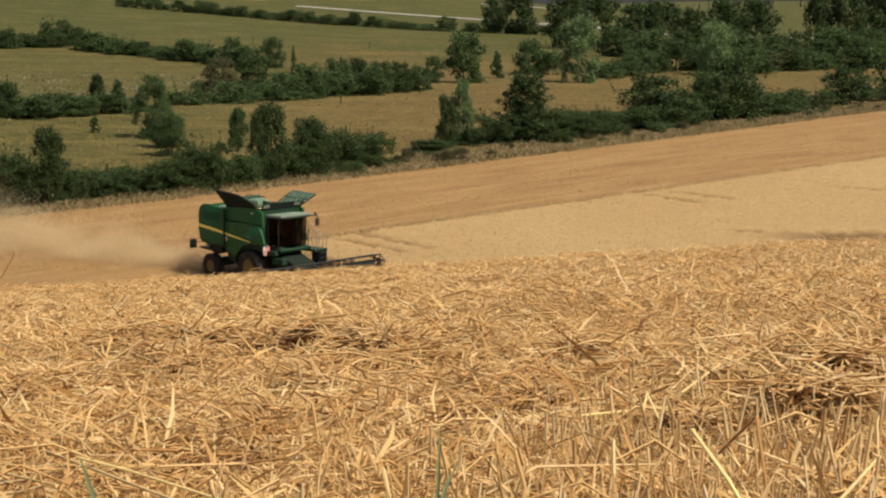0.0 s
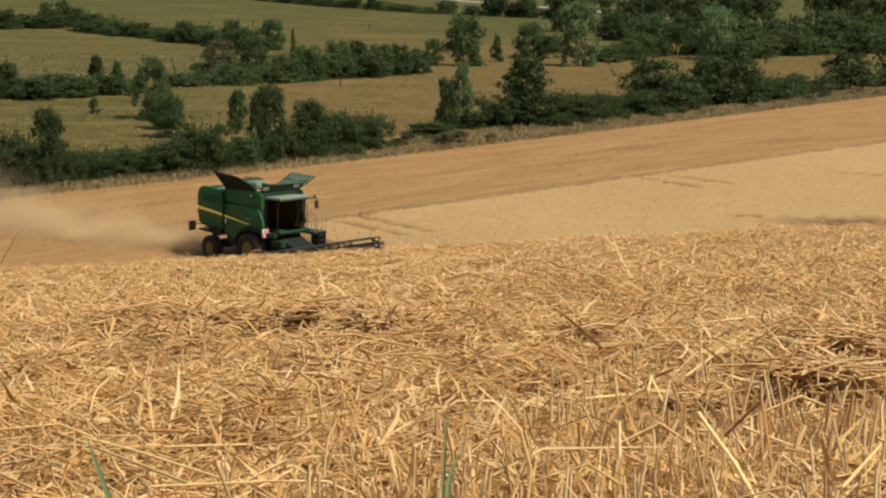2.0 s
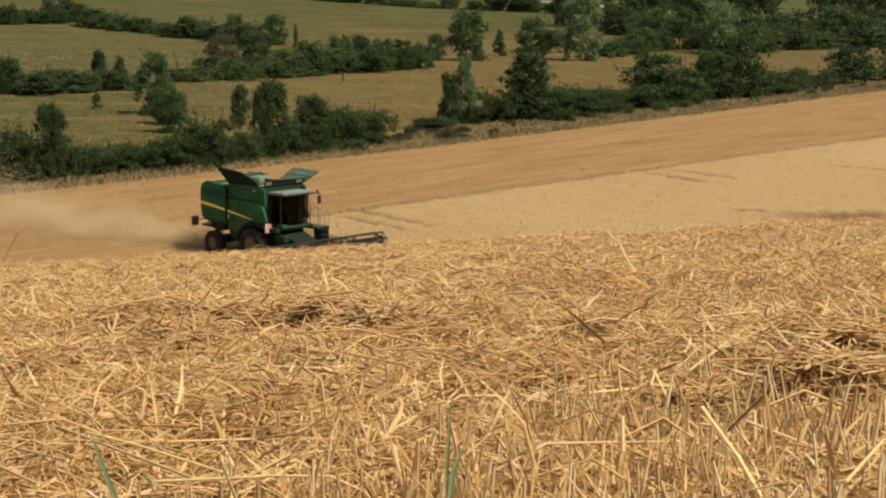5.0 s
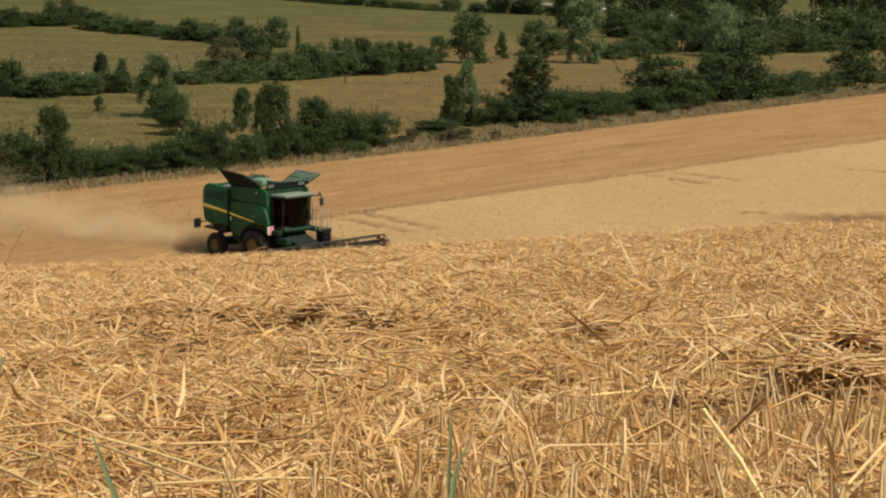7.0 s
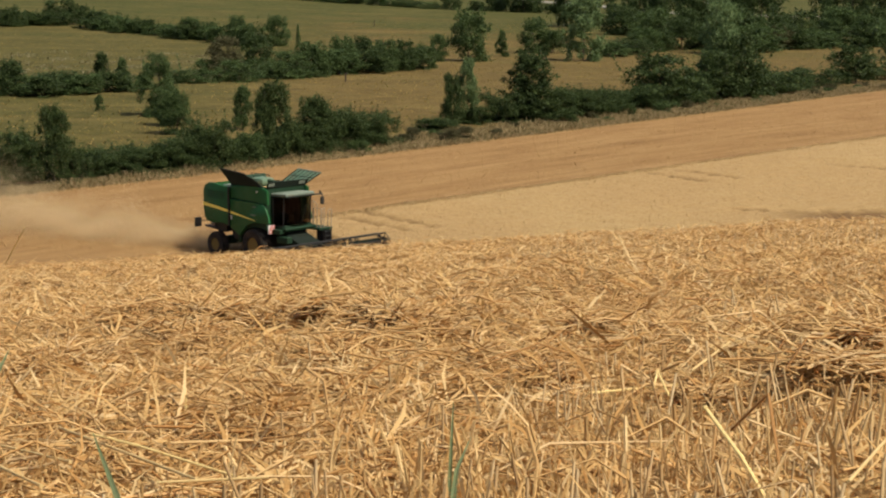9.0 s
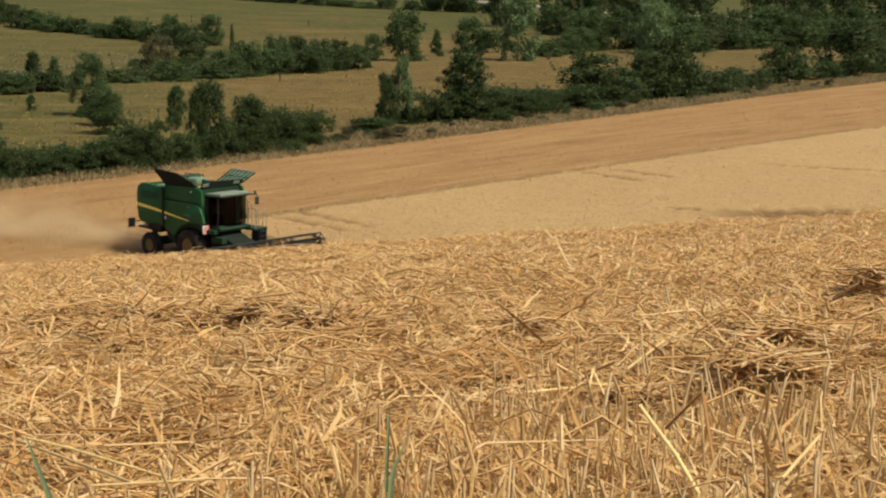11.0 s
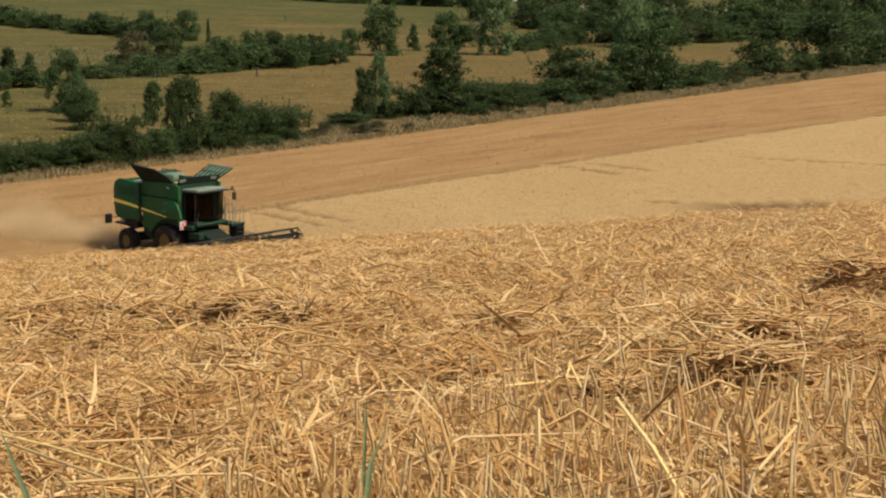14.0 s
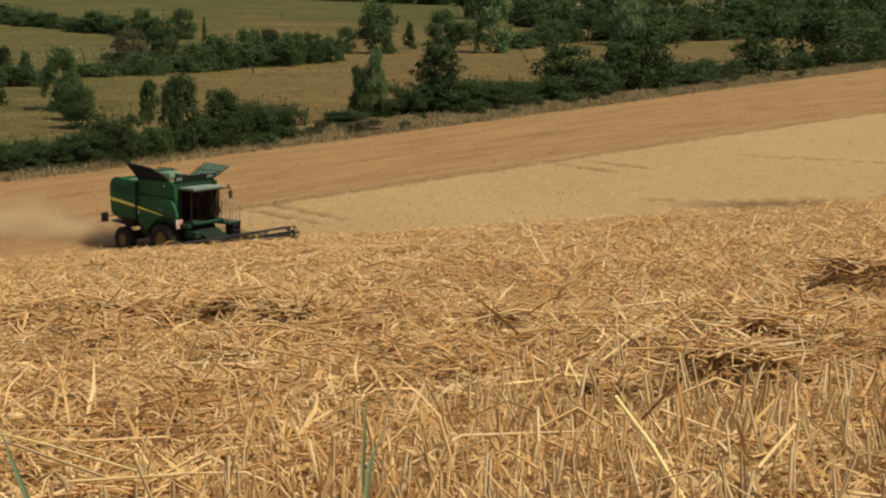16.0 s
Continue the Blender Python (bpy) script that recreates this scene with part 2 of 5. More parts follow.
def hermite(xs, ys, q):
    xs, ys = np.array(xs, float), np.array(ys, float)
    h = np.diff(xs)
    d = np.diff(ys) / h
    m = np.zeros(len(xs))
    m[0], m[-1] = d[0], d[-1]
    m[1:-1] = (d[:-1] * h[1:] + d[1:] * h[:-1]) / (h[1:] + h[:-1])
    i = np.clip(np.searchsorted(xs, q) - 1, 0, len(xs) - 2)
    t = (q - xs[i]) / h[i]
    return ((1 + 2 * t) * (1 - t) ** 2 * ys[i] + t * (1 - t) ** 2 * h[i] * m[i]
            + t * t * (3 - 2 * t) * ys[i + 1] + t * t * (t - 1) * h[i] * m[i + 1])


def land(x, y):
    x, y = np.asarray(x, float), np.asarray(y, float)
    return hermite(LAND_Y, LAND_Z, y) + hermite(TILT_Y, TILT, y) * np.clip(x, -500, 500)


def edge_gap(x, y):
    """Metres along y past the field's far edge."""
    return y - (EDGE_0 + EDGE_1 * x + EDGE_2 * x * x)


def mesh_of(name, verts, faces, mat, smooth=False):
    """A mesh from computed arrays; faces all of one size."""
    me = bpy.data.meshes.new(name)
    verts, faces = np.asarray(verts, np.float32), np.asarray(faces, np.int32)
    k = faces.shape[1]
    me.vertices.add(len(verts))
    me.vertices.foreach_set("co", verts.ravel())
    me.loops.add(faces.size)
    me.loops.foreach_set("vertex_index", faces.ravel())
    me.polygons.add(len(faces))
    me.polygons.foreach_set("loop_start", np.arange(0, faces.size, k, dtype=np.int32))
    if smooth:
        me.polygons.foreach_set("use_smooth", np.ones(len(faces), bool))
    me.materials.append(mat)
    me.update(calc_edges=True)
    return me


def sheet(xs, ys, height):
    gx, gy = np.meshgrid(xs, ys)
    v = np.stack([gx.ravel(), gy.ravel(), height(gx, gy).ravel()], 1)
    w = len(xs)
    r, c = np.meshgrid(np.arange(len(ys) - 1), np.arange(w - 1), indexing="ij")
    a = (r * w + c).ravel()
    return v, np.stack([a, a + 1, a + w + 1, a + w], 1)


ys_land = np.unique(np.concatenate([-np.geomspace(1, 3000, 30)[::-1], np.linspace(-1, 30, 63), np.geomspace(30, 6000, 170)]))
xs_land = np.unique(np.concatenate([-np.geomspace(20, 4000, 45)[::-1], np.linspace(-20, 20, 61), np.geomspace(20, 4000, 45)]))
v, f = sheet(xs_land, ys_land, land)
tagged(new("ground", mesh_of("ground", v, f, M_ground, True)), "rolling harvested field and dry summer meadows under stubble and grass", "ground", kind="structure")


# ---- standing wheat, with the lanes that wheels have pressed into it ----
WHEAT_H = 0.62
# lanes: x, y at both ends, half-width
LANES = ((-6.9, 104.6, -1.8, 100.3, 0.34), (-5.8, 106.8, -0.3, 101.6, 0.34), (15.4, 125.6, 19.6, 121.4, 0.4), (17.8, 127.2, 22.5, 123.2, 0.4),
         (30.0, 131.5, 60.0, 122.0, 0.3), (19.2, 109.9, 21.6, 109.2, 0.35), (20.6, 107.7, 60.0, 112.3, 1.3), (23.0, 105.6, 55.0, 106.2, 0.6))


def wheat_left(y):
    return np.where(y < 93.2, -2.8 + (93.2 - y) * 0.2, np.where(y < 101.1, -2.8 - 1.063 * (y - 93.2), (y - WHEAT_0) / WHEAT_1))


def pressed(x, y):
    k = np.zeros_like(x)
    for x0, y0, x1, y1, w in LANES:
        t = (x - x0) / (x1 - x0)
        d = np.abs(y - (y0 + (y1 - y0) * t) - 0.12 * np.sin(x * 0.7) - 0.10 * np.sin(x * 2.9 + y0)) / (w * (1 + 0.5 * np.sin(x * 3.7 + y0) * np.sin(x * 1.3)))
        k = np.maximum(k, np.clip(2.2 - d * 1.4, 0, 1) * np.clip(t * 8, 0, 1) * np.clip((1 - t) * 8, 0, 1))
    return k


rng = np.random.default_rng(5)
ys_w = np.concatenate([np.linspace(80, 98, 24), np.arange(98.25, 135, 0.25), np.linspace(135.5, 250, 150)])
off_w = np.concatenate([[0, 0.02], np.arange(0.3, 45, 0.4), np.linspace(45.5, 140, 80)])
gy, gx = np.meshgrid(ys_w, off_w, indexing="ij")
gx = gx + wheat_left(gy) + np.where(gx < 30, 0.25 * np.sin(gy * 2.1) + 0.2 * np.sin(gy * 5.3), 0)
gz = land(gx, gy) + WHEAT_H * (1 - 0.4 * pressed(gx, gy)) + rng.normal(0, 0.04, gx.shape)
rim = np.zeros(gx.shape, bool)
rim[0], rim[-1], rim[:, 0], rim[:, -1] = True, True, True, True
gz = np.where(rim, land(gx, gy) - 0.05, gz)
wv = np.stack([gx.ravel(), gy.ravel(), gz.ravel()], 1)
r, c = np.meshgrid(np.arange(len(ys_w) - 1), np.arange(len(off_w) - 1), indexing="ij")
a = (r * len(off_w) + c).ravel()
wheat = new("standing_wheat", mesh_of("standing_wheat", wv, np.stack([a, a + 1, a + len(off_w) + 1, a + len(off_w)], 1), M_wheat))
press_shade = wheat.data.attributes.new("pressed", "FLOAT", "POINT")
press_shade.data.foreach_set("value", pressed(gx, gy).ravel().astype(np.float32))
tagged(wheat, "ripe golden wheat still standing uncut in the field", "wheat", kind="stuff")


# ---- many thin pieces in one mesh ----
def blades(name, base, tip, width, mat, sides=3, bend=None):
    """Thin three-sided stems from base to tip (arrays n x 3); bend: sideways push of the middle."""
    n = len(base)
    d = tip - base
    ln = np.linalg.norm(d, axis=1, keepdims=True) + 1e-9
    d = d / ln
    ref = np.where(np.abs(d[:, 2:3]) > 0.8, np.array([[1.0, 0.13, 0]]), np.array([[0.05, 0, 1.0]]))
    a = np.cross(d, ref)
    a /= np.linalg.norm(a, axis=1, keepdims=True)
    b = np.cross(d, a)
    w = np.asarray(width).reshape(-1, 1) * 0.5
    rings = [(base, 1.0), (tip, 0.8)] if bend is None else [(base, 1.0), ((base + tip) / 2 + bend, 1.0), (tip, 0.7)]
    vs = []
    for centre, s in rings:
        for k in range(sides):
            ang = 2 * math.pi * k / sides
            vs.append(centre + w * s * (a * math.cos(ang) + b * math.sin(ang)))
    per = len(rings) * sides
    v = np.stack(vs, 1).reshape(-1, 3)
    fs = []
    for rg in range(len(rings) - 1):
        for k in range(sides):
            k2 = (k + 1) % sides
            fs.append([rg * sides + k, rg * sides + k2, (rg + 1) * sides + k2, (rg + 1) * sides + k])
    f = (np.arange(n)[:, None, None] * per + np.array(fs)[None]).reshape(-1, 4)
    return new(name, mesh_of(name, v, f, mat))


def ribbons(name, base, tip, width, mat, sag=None, twist=None):
    """Flat two-segment leaves."""
    n = len(base)
    d = tip - base
    a = np.cross(d, np.array([[0.0, 0.0, 1.0]]) if twist is None else twist)
    a /= np.linalg.norm(a, axis=1, keepdims=True) + 1e-9
    w = np.asarray(width).reshape(-1, 1) * 0.5
    mid = (base + tip) / 2
    if sag is not None:
        mid = mid + sag
    v = np.stack([base - a * w * 0.7, base + a * w * 0.7, mid - a * w, mid + a * w, tip - a * w * 0.15, tip + a * w * 0.15], 1).reshape(-1, 3)
    f = (np.arange(n)[:, None, None] * 6 + np.array([[0, 1, 3, 2], [2, 3, 5, 4]])[None]).reshape(-1, 4)
    return new(name, mesh_of(name, v, f, mat))


# ears that stand out of the wheat
g = np.random.default_rng(21)
n = 16000
y = 96 + 75 * g.random(n) ** 1.6
x = wheat_left(y) + np.where(g.random(n) < 0.5, g.random(n) * 1.2, g.random(n) ** 1.5 * 60)
keep = pressed(x, y) < 0.3
x, y = x[keep], y[keep]
n = len(x)
base = np.stack([x, y, land(x, y) + WHEAT_H - 0.12], 1)
tip = base + np.stack([g.normal(0, 0.05, n), g.normal(0, 0.05, n), g.uniform(0.14, 0.30, n)], 1)
tagged(blades("wheat_ears", base, tip, g.uniform(0.02, 0.045, n), M_ears), "nodding golden ears of ripe wheat", "wheat", kind="stuff")

# short stubble and straw left on the cut part of the far field
n = 14000
y = 96 + 100 * g.random(n) ** 1.3
x = -40 + 110 * g.random(n)
keep = (x < wheat_left(y) - 0.3) & (edge_gap(x, y) < 0.5)
x, y = x[keep], y[keep]
n = len(x)
base = np.stack([x, y, land(x, y)], 1)
tip = base + np.stack([g.normal(0, 0.12, n), g.normal(0, 0.12, n), g.uniform(0.06, 0.2, n)], 1)
tagged(blades("far_stubble", base, tip, g.uniform(0.015, 0.04, n), M_cut), "short stubble and straw left on the cut field", "stubble", kind="stuff")

# tall dry grass of the verge
n = 32000
x = -45 + 130 * g.random(n)
e = g.random(n) * 10.5 - 0.4
y = EDGE_0 + EDGE_1 * x + EDGE_2 * x * x + e
base = np.stack([x, y, land(x, y) - 0.03], 1)
hgt = g.uniform(0.15, 0.62, n) * (0.55 + 0.45 * np.sin(x * 0.9) * np.sin(y * 0.7 + 1.0) + 0.15)
tip = base + np.stack([g.normal(0, 0.24, n), g.normal(0, 0.24, n), np.maximum(hgt, 0.12)], 1)
tagged(blades("verge_grass", base, tip, g.uniform(0.03, 0.07, n), M_dry), "tall dry brown grass and weeds of the field verge", "grass", kind="stuff")

# tufts over the meadows
n = 16000
y = 122 + 330 * g.random(n) ** 1.5
x = (g.random(n) * 0.72 - 0.34) * y
keep = edge_gap(x, y) > 9
x, y = x[keep], y[keep]
n = len(x)
base = np.stack([x, y, land(x, y) - 0.03], 1)
tip = base + np.stack([g.normal(0, 0.2, n), g.normal(0, 0.2, n), g.uniform(0.06, 0.26, n)], 1)
tagged(blades("meadow_grass", base, tip, g.uniform(0.05, 0.13, n), M_meadow), "dry yellow and green tufts of the summer meadow", "grass", kind="stuff")
n = 3000
y = 215 + 75 * g.random(n)
x = -0.30 * y + 0.16 * y * g.random(n)
keep = np.sin(x * 0.5 + y * 0.11) * np.sin(y * 0.23 - x * 0.1) > 0.1
x, y = x[keep], y[keep]
n = len(x)
base = np.stack([x, y, land(x, y) - 0.03], 1)
tip = base + np.stack([g.normal(0, 0.2, n), g.normal(0, 0.2, n), g.uniform(0.2, 0.45, n)], 1)
tagged(blades("meadow_flowers", base, tip, g.uniform(0.1, 0.22, n), M_flower), "pale flowering weeds scattered over the meadow", "flowers", kind="stuff")


# ---- straw and stubble at hand ----
# hollows under the matted straw: x, y of the mouth, half-width, height
HOLLOWS = ((-1.10, 6.95, 0.066, 0.066), (-1.42, 7.10, 0.055, 0.06), (-0.74, 6.80, 0.066, 0.072), (-0.51, 6.66, 0.077, 0.102), (-0.23, 6.12, 0.0495, 0.066),
           (-0.92, 6.88, 0.066, 0.06), (-1.27, 7.03, 0.066, 0.06), (-0.33, 6.2, 0.044, 0.048), (0.55, 5.9, 0.044, 0.048), (0.30, 4.9, 0.0385, 0.042),
           (0.03, 6.65, 0.0275, 0.036), (-0.12, 6.05, 0.0275, 0.036), (-0.03, 6.07, 0.0275, 0.036), (0.11, 5.36, 0.0275, 0.036), (1.11, 4.46, 0.11, 0.108),
           (1.24, 4.70, 0.077, 0.072), (-3.05, 11.8, 0.088, 0.06), (-2.68, 11.5, 0.088, 0.06), (-1.27, 5.85, 0.055, 0.042), (-1.43, 5.90, 0.044, 0.036),
           (-1.55, 5.78, 0.044, 0.048), (-0.97, 6.35, 0.0385, 0.036), (-1.16, 6.6, 0.033, 0.036), (0.87, 6.2, 0.0275, 0.036), (1.17, 5.7, 0.033, 0.036),
           (0.74, 4.43, 0.033, 0.036), (1.17, 6.35, 0.055, 0.036), (-1.06, 8.15, 0.044, 0.036), (-2.68, 13.2, 0.077, 0.048), (-2.09, 13.3, 0.077, 0.048),
           (-0.38, 5.52, 0.0275, 0.03), (1.50, 5.35, 0.066, 0.072), (1.95, 6.05, 0.143, 0.132))


# ragged front edges of the straw swaths: x from, x to, y, height
LIPS = ((-1.6, -0.4, 7.15, 0.05), (-1.7, -1.15, 6.0, 0.04), (-0.3, 0.2, 6.27, 0.04), (0.95, 1.5, 4.75, 0.05),
        (-2.8, -1.6, 9.2, 0.05), (0.2, 1.4, 9.5, 0.05), (1.6, 3.6, 8.8, 0.06))


def past_lip(x, y, lip):
    x0, x1, yw, h = lip
    line = yw + 0.16 * np.sin(3.1 * x + yw) + 0.07 * np.sin(9.7 * x + 2 * yw) + 0.04 * np.sin(23.0 * x)
    ends = 1 / (1 + np.exp(-(x - x0) * 9)) / (1 + np.exp(-(x1 - x) * 9))
    return y - line, ends


def stub_zone(x, y):
    """1 where the stubble stands free of loose straw: near at hand and to the right."""
    return 1 / (1 + np.exp(-((4.2 + 0.30 * x) - y) * 4.0)) / (1 + np.exp(-(x + 0.45) * 4))


def litter(x, y):
    """Height of the loose straw over the soil."""
    z = 0.13 + 0.035 * np.sin(2.1 * x + 0.8 * y) * np.sin(1.7 * y - 0.6 * x) + 0.02 * np.sin(5.3 * x + 1.0) * np.sin(4.7 * y + 2.0)
    z = z + 0.05 * np.exp(-((y - 8.3 - 0.25 * np.sin(1.3 * x)) / 0.55) ** 2)
    for hx, hy, hw, hh in HOLLOWS:
        d = y - hy - 0.4 * hw * np.sin((x - hx) / hw * 2.0)
        roof = np.exp(-((x - hx) / (hw * 1.5)) ** 4)
        z = z - 0.04 * roof * np.exp(-((d + 0.07) / 0.08) ** 2)
        z = z + 1.35 * hh * roof / (1 + np.exp(-np.clip(d * 160, -60, 60))) * np.exp(-(np.maximum(d, 0) / 0.4) ** 2)
    for lip in LIPS:
        d, ends = past_lip(x, y, lip)
        z = z + 1.3 * lip[3] * ends / (1 + np.exp(-d * 40)) * np.exp(-np.maximum(d, 0) / 0.8)
    z = z + 0.03 * np.clip((y - 13) / 5, 0, 1)
    z = z + 0.020 * np.sin(6.1 * x + 2.3 * np.sin(2.7 * y)) * np.sin(5.3 * y + 1.9 * np.sin(3.3 * x)) + 0.013 * np.sin(13.0 * x + 3.0 * np.sin(7.0 * y)) * np.sin(11.0 * y + 2.0 * np.sin(9.0 * x))
    return z - 0.07 * stub_zone(x, y)


def roof_at(x, y):
    """1 on the mats that roof the hollows."""
    k = np.zeros_like(x)
    for hx, hy, hw, hh in HOLLOWS:
        d = y - hy - 0.4 * hw * np.sin((x - hx) / hw * 2.0)
        k = np.maximum(k, np.exp(-((x - hx) / (hw * 1.5)) ** 4) * (d > 0) * (d < 0.32))
    return k


def hollow_at(x, y):
    k = np.zeros_like(x)
    for hx, hy, hw, hh in HOLLOWS:
        k = np.maximum(k, np.exp(-(((x - hx) / (hw * 1.1)) ** 2 + ((y - hy + 0.035) / 0.055) ** 2)))
    return k


def scatter(n, y0, y1, power, seed):
    """Points in the wedge of ground in front, thinning out with distance."""
    g = np.random.default_rng(seed)
    q = g.random(n)
    p = 2.0 - power
    y = (y0 ** p + q * (y1 ** p - y0 ** p)) ** (1 / p)
    x = (g.random(n) * 0.70 - 0.33) * (y + 0.5)
    return g, x, y


def nearest(x, y, ok, count=290):
    """Marks the pieces that lie nearest to the strip at hand."""
    d = np.where(ok & (y > 3.3), np.hypot(x * 0.35, y), 99)
    k = np.zeros(len(x), bool)
    k[np.argsort(d)[:count]] = True
    return k


def stem_mesh(bow, mat):
    """A hollow stem one metre long and one wide, slightly bowed, with a knot."""
    bm = bmesh.new()
    rings = []
    for z, r in ((0, 0.5), (0.30, 0.48), (0.33, 0.60), (0.36, 0.48), (0.7, 0.45), (1.0, 0.42)):
        push = bow * math.sin(math.pi * z)
        rings.append([bm.verts.new((push + r * math.cos(1.2566 * k), r * math.sin(1.2566 * k), z)) for k in range(5)])
    for a, b in zip(rings, rings[1:]):
        for k in range(5):
            bm.faces.new((a[k], a[(k + 1) % 5], b[(k + 1) % 5], b[k]))
    me = bpy.data.meshes.new("stem")
    bm.to_mesh(me)
    bm.free()
    me.materials.append(mat)
    return me


def single_material(name, stops):
    m, n, l, b = material(name, 0.55, 0, 0.3)
    info = n.new("ShaderNodeObjectInfo")
    grain = noise_node(n, l, 9.0, 3, 0.6, n.new("ShaderNodeTexCoord").outputs["Object"])
    col = ramp(n, l, info.outputs["Random"], stops)
    col = mix(n, l, calc(n, l, "MULTIPLY", step(n, l, grain, 0.45, 0.7), 0.4), col, (0.45, 0.24, 0.08))
    l.new(col, b.inputs["Base Color"])
    return m


M_straw_one = single_material("single_straw", [(0.0, (0.50, 0.27, 0.09)), (0.5, (0.62, 0.40, 0.16)), (1.0, (0.74, 0.53, 0.26))])
M_stub_one = single_material("single_stem", [(0.0, (0.42, 0.24, 0.09)), (0.5, (0.56, 0.37, 0.155)), (1.0, (0.70, 0.50, 0.24))])


def pieces(name, owner, base, tip, width, mat):
    """Stems as objects of their own that share a few meshes."""
    kinds = [stem_mesh(b, mat) for b in (-3.0, -1.0, 0.5, 2.0, 4.0)]
    for k in range(len(base)):
        d = Vector(tip[k] - base[k])
        o = new(name, kinds[k % 5])
        o.parent = owner
        o.matrix_basis = Matrix.LocRotScale(Vector(base[k]), d.to_track_quat("Z", "Y"), (width[k], width[k], d.length))


# lying straw
g, x, y = scatter(165000, 2.6, 27.0, 1.0, 11)
keep = g.random(len(x)) > np.clip(hollow_at(x, y) * 2.2 - 0.5, 0, 0.97)
x, y = x[keep], y[keep]
n = len(x)
az = g.normal(0.15, 0.9, n) + np.where(g.random(n) < 0.5, math.pi, 0)
tilt = g.normal(0.03, 0.30, n) * np.where(y > 10, 0.8, 1.0)
ln = np.clip(g.lognormal(-2.05, 0.62, n), 0.03, 0.55) * np.clip(1.25 - y / 30, 0.6, 1.0)
ln = np.where(y > 9, np.minimum(ln, 0.24), ln)
steep = np.arcsin(np.clip(0.10 / ln, 0, 1))
tilt = np.clip(tilt, -steep, steep) * (1 - 0.7 * roof_at(x, y))
mid = np.stack([x, y, land(x, y) + np.maximum(litter(x, y), 0.0) + (g.normal(0.0, 0.026, n) - g.exponential(0.02, n)) * (1 - 0.8 * roof_at(x, y))], 1)
half = 0.5 * ln[:, None] * np.stack([np.cos(az) * np.cos(tilt), np.sin(az) * np.cos(tilt), np.sin(tilt)], 1)
wd = 0.0035 + 0.0065 * g.random(n) ** 1.6
bend = g.normal(0, 1, (n, 3)) * (ln * 0.09)[:, None]
at_hand = y < 8.5
single = nearest(x, y, ln > 0.12)
near_straw = blades("loose_straw", (mid - half)[at_hand & ~single], (mid + half)[at_hand & ~single], wd[at_hand & ~single], M_straw, 3, bend[at_hand & ~single])
pieces("straw", near_straw, (mid - half)[single], (mid + half)[single], wd[single], M_straw_one)
tagged(near_straw, "threshed golden straw lying loose over the stubble", "straw", kind="stuff")
far_straw = blades("loose_straw", (mid - half)[~at_hand], (mid + half)[~at_hand], wd[~at_hand], M_straw)
tagged(far_straw, "threshed golden straw lying up to the crest of the field", "straw", kind="stuff")

# mats of straw that roof the hollows
g = np.random.default_rng(31)
which = g.integers(0, len(HOLLOWS), 9000)
hol = np.array(HOLLOWS)[which]
n = len(hol)
x = hol[:, 0] + g.uniform(-1.9, 1.9, n) * hol[:, 2]
y = hol[:, 1] + 0.4 * hol[:, 2] * np.sin((x - hol[:, 0]) / hol[:, 2] * 2.0) + g.uniform(0.0, 0.28, n)
az = g.normal(0.0, 0.9, n)
ln = np.clip(g.lognormal(-2.2, 0.4, n), 0.05, 0.22)
mid = np.stack([x, y, land(x, y) + litter(x, y) + g.uniform(-0.012, 0.012, n)], 1)
half = 0.5 * ln[:, None] * np.stack([np.cos(az), np.sin(az), g.normal(0, 0.28, n)], 1)
tagged(blades("matted_straw", mid - half, mid + half, g.uniform(0.004, 0.009, n), M_straw), "matted golden straw arching over dark hollows", "straw", kind="stuff")

# flat husks and torn leaves
g, x, y = scatter(170000, 2.6, 27.0, 1.0, 12)
keep = g.random(len(x)) > np.clip(hollow_at(x, y) * 2.2 - 0.5, 0, 0.97)
x, y = x[keep], y[keep]
n = len(x)
az = g.random(n) * 2 * math.pi
ln = np.clip(g.lognormal(-2.6, 0.5, n), 0.02, 0.2)
base = np.stack([x, y, land(x, y) + np.maximum(litter(x, y), 0) + g.normal(0.005, 0.02, n) * (1 - 0.8 * roof_at(x, y))], 1)
tip = base + ln[:, None] * np.stack([np.cos(az), np.sin(az), g.normal(0.12, 0.35, n) * np.where(y > 10, 0.6, 1.0)], 1)
sag = np.stack([g.normal(0, 0.01, n), g.normal(0, 0.01, n), g.uniform(-0.01, 0.025, n)], 1)
tagged(ribbons("straw_leaves", base, tip, 0.003 + 0.009 * g.random(n) ** 2, M_husk, sag, g.normal(0, 1, (n, 3)) * 0.6 + np.array([0, 0, 1.0])), "flat torn straw leaves and husks among the stubble", "straw", kind="stuff")

# standing stubble, thicker to the right and at hand
g, x, y = scatter(52000, 2.6, 27.0, 1.0, 13)
row = np.round((0.8 * x + 0.6 * y) / 0.125) * 0.125
off = row + g.normal(0, 0.018, len(x)) - (0.8 * x + 0.6 * y)
x, y = x + 0.8 * off, y + 0.6 * off
zone = np.maximum(0.05 + 0.36 * stub_zone(x, y), 0.5 / (1 + np.exp(-(y - 11))))
keep = (g.random(len(x)) < zone) & (g.random(len(x)) > np.clip(hollow_at(x, y) * 2.0, 0, 1)) & (np.hypot((x - 1.2) / 0.28, (y - 4.38) / 0.22) > 1)
x, y = x[keep], y[keep]
n = len(x)
ln = g.uniform(0.07, 0.24, n) * np.where(y > 9, 0.9, 1.0) * (1 + 0.15 / (1 + np.exp(-(x - 0.75) * 8)))
base = np.stack([x, y, land(x, y) - 0.01], 1)
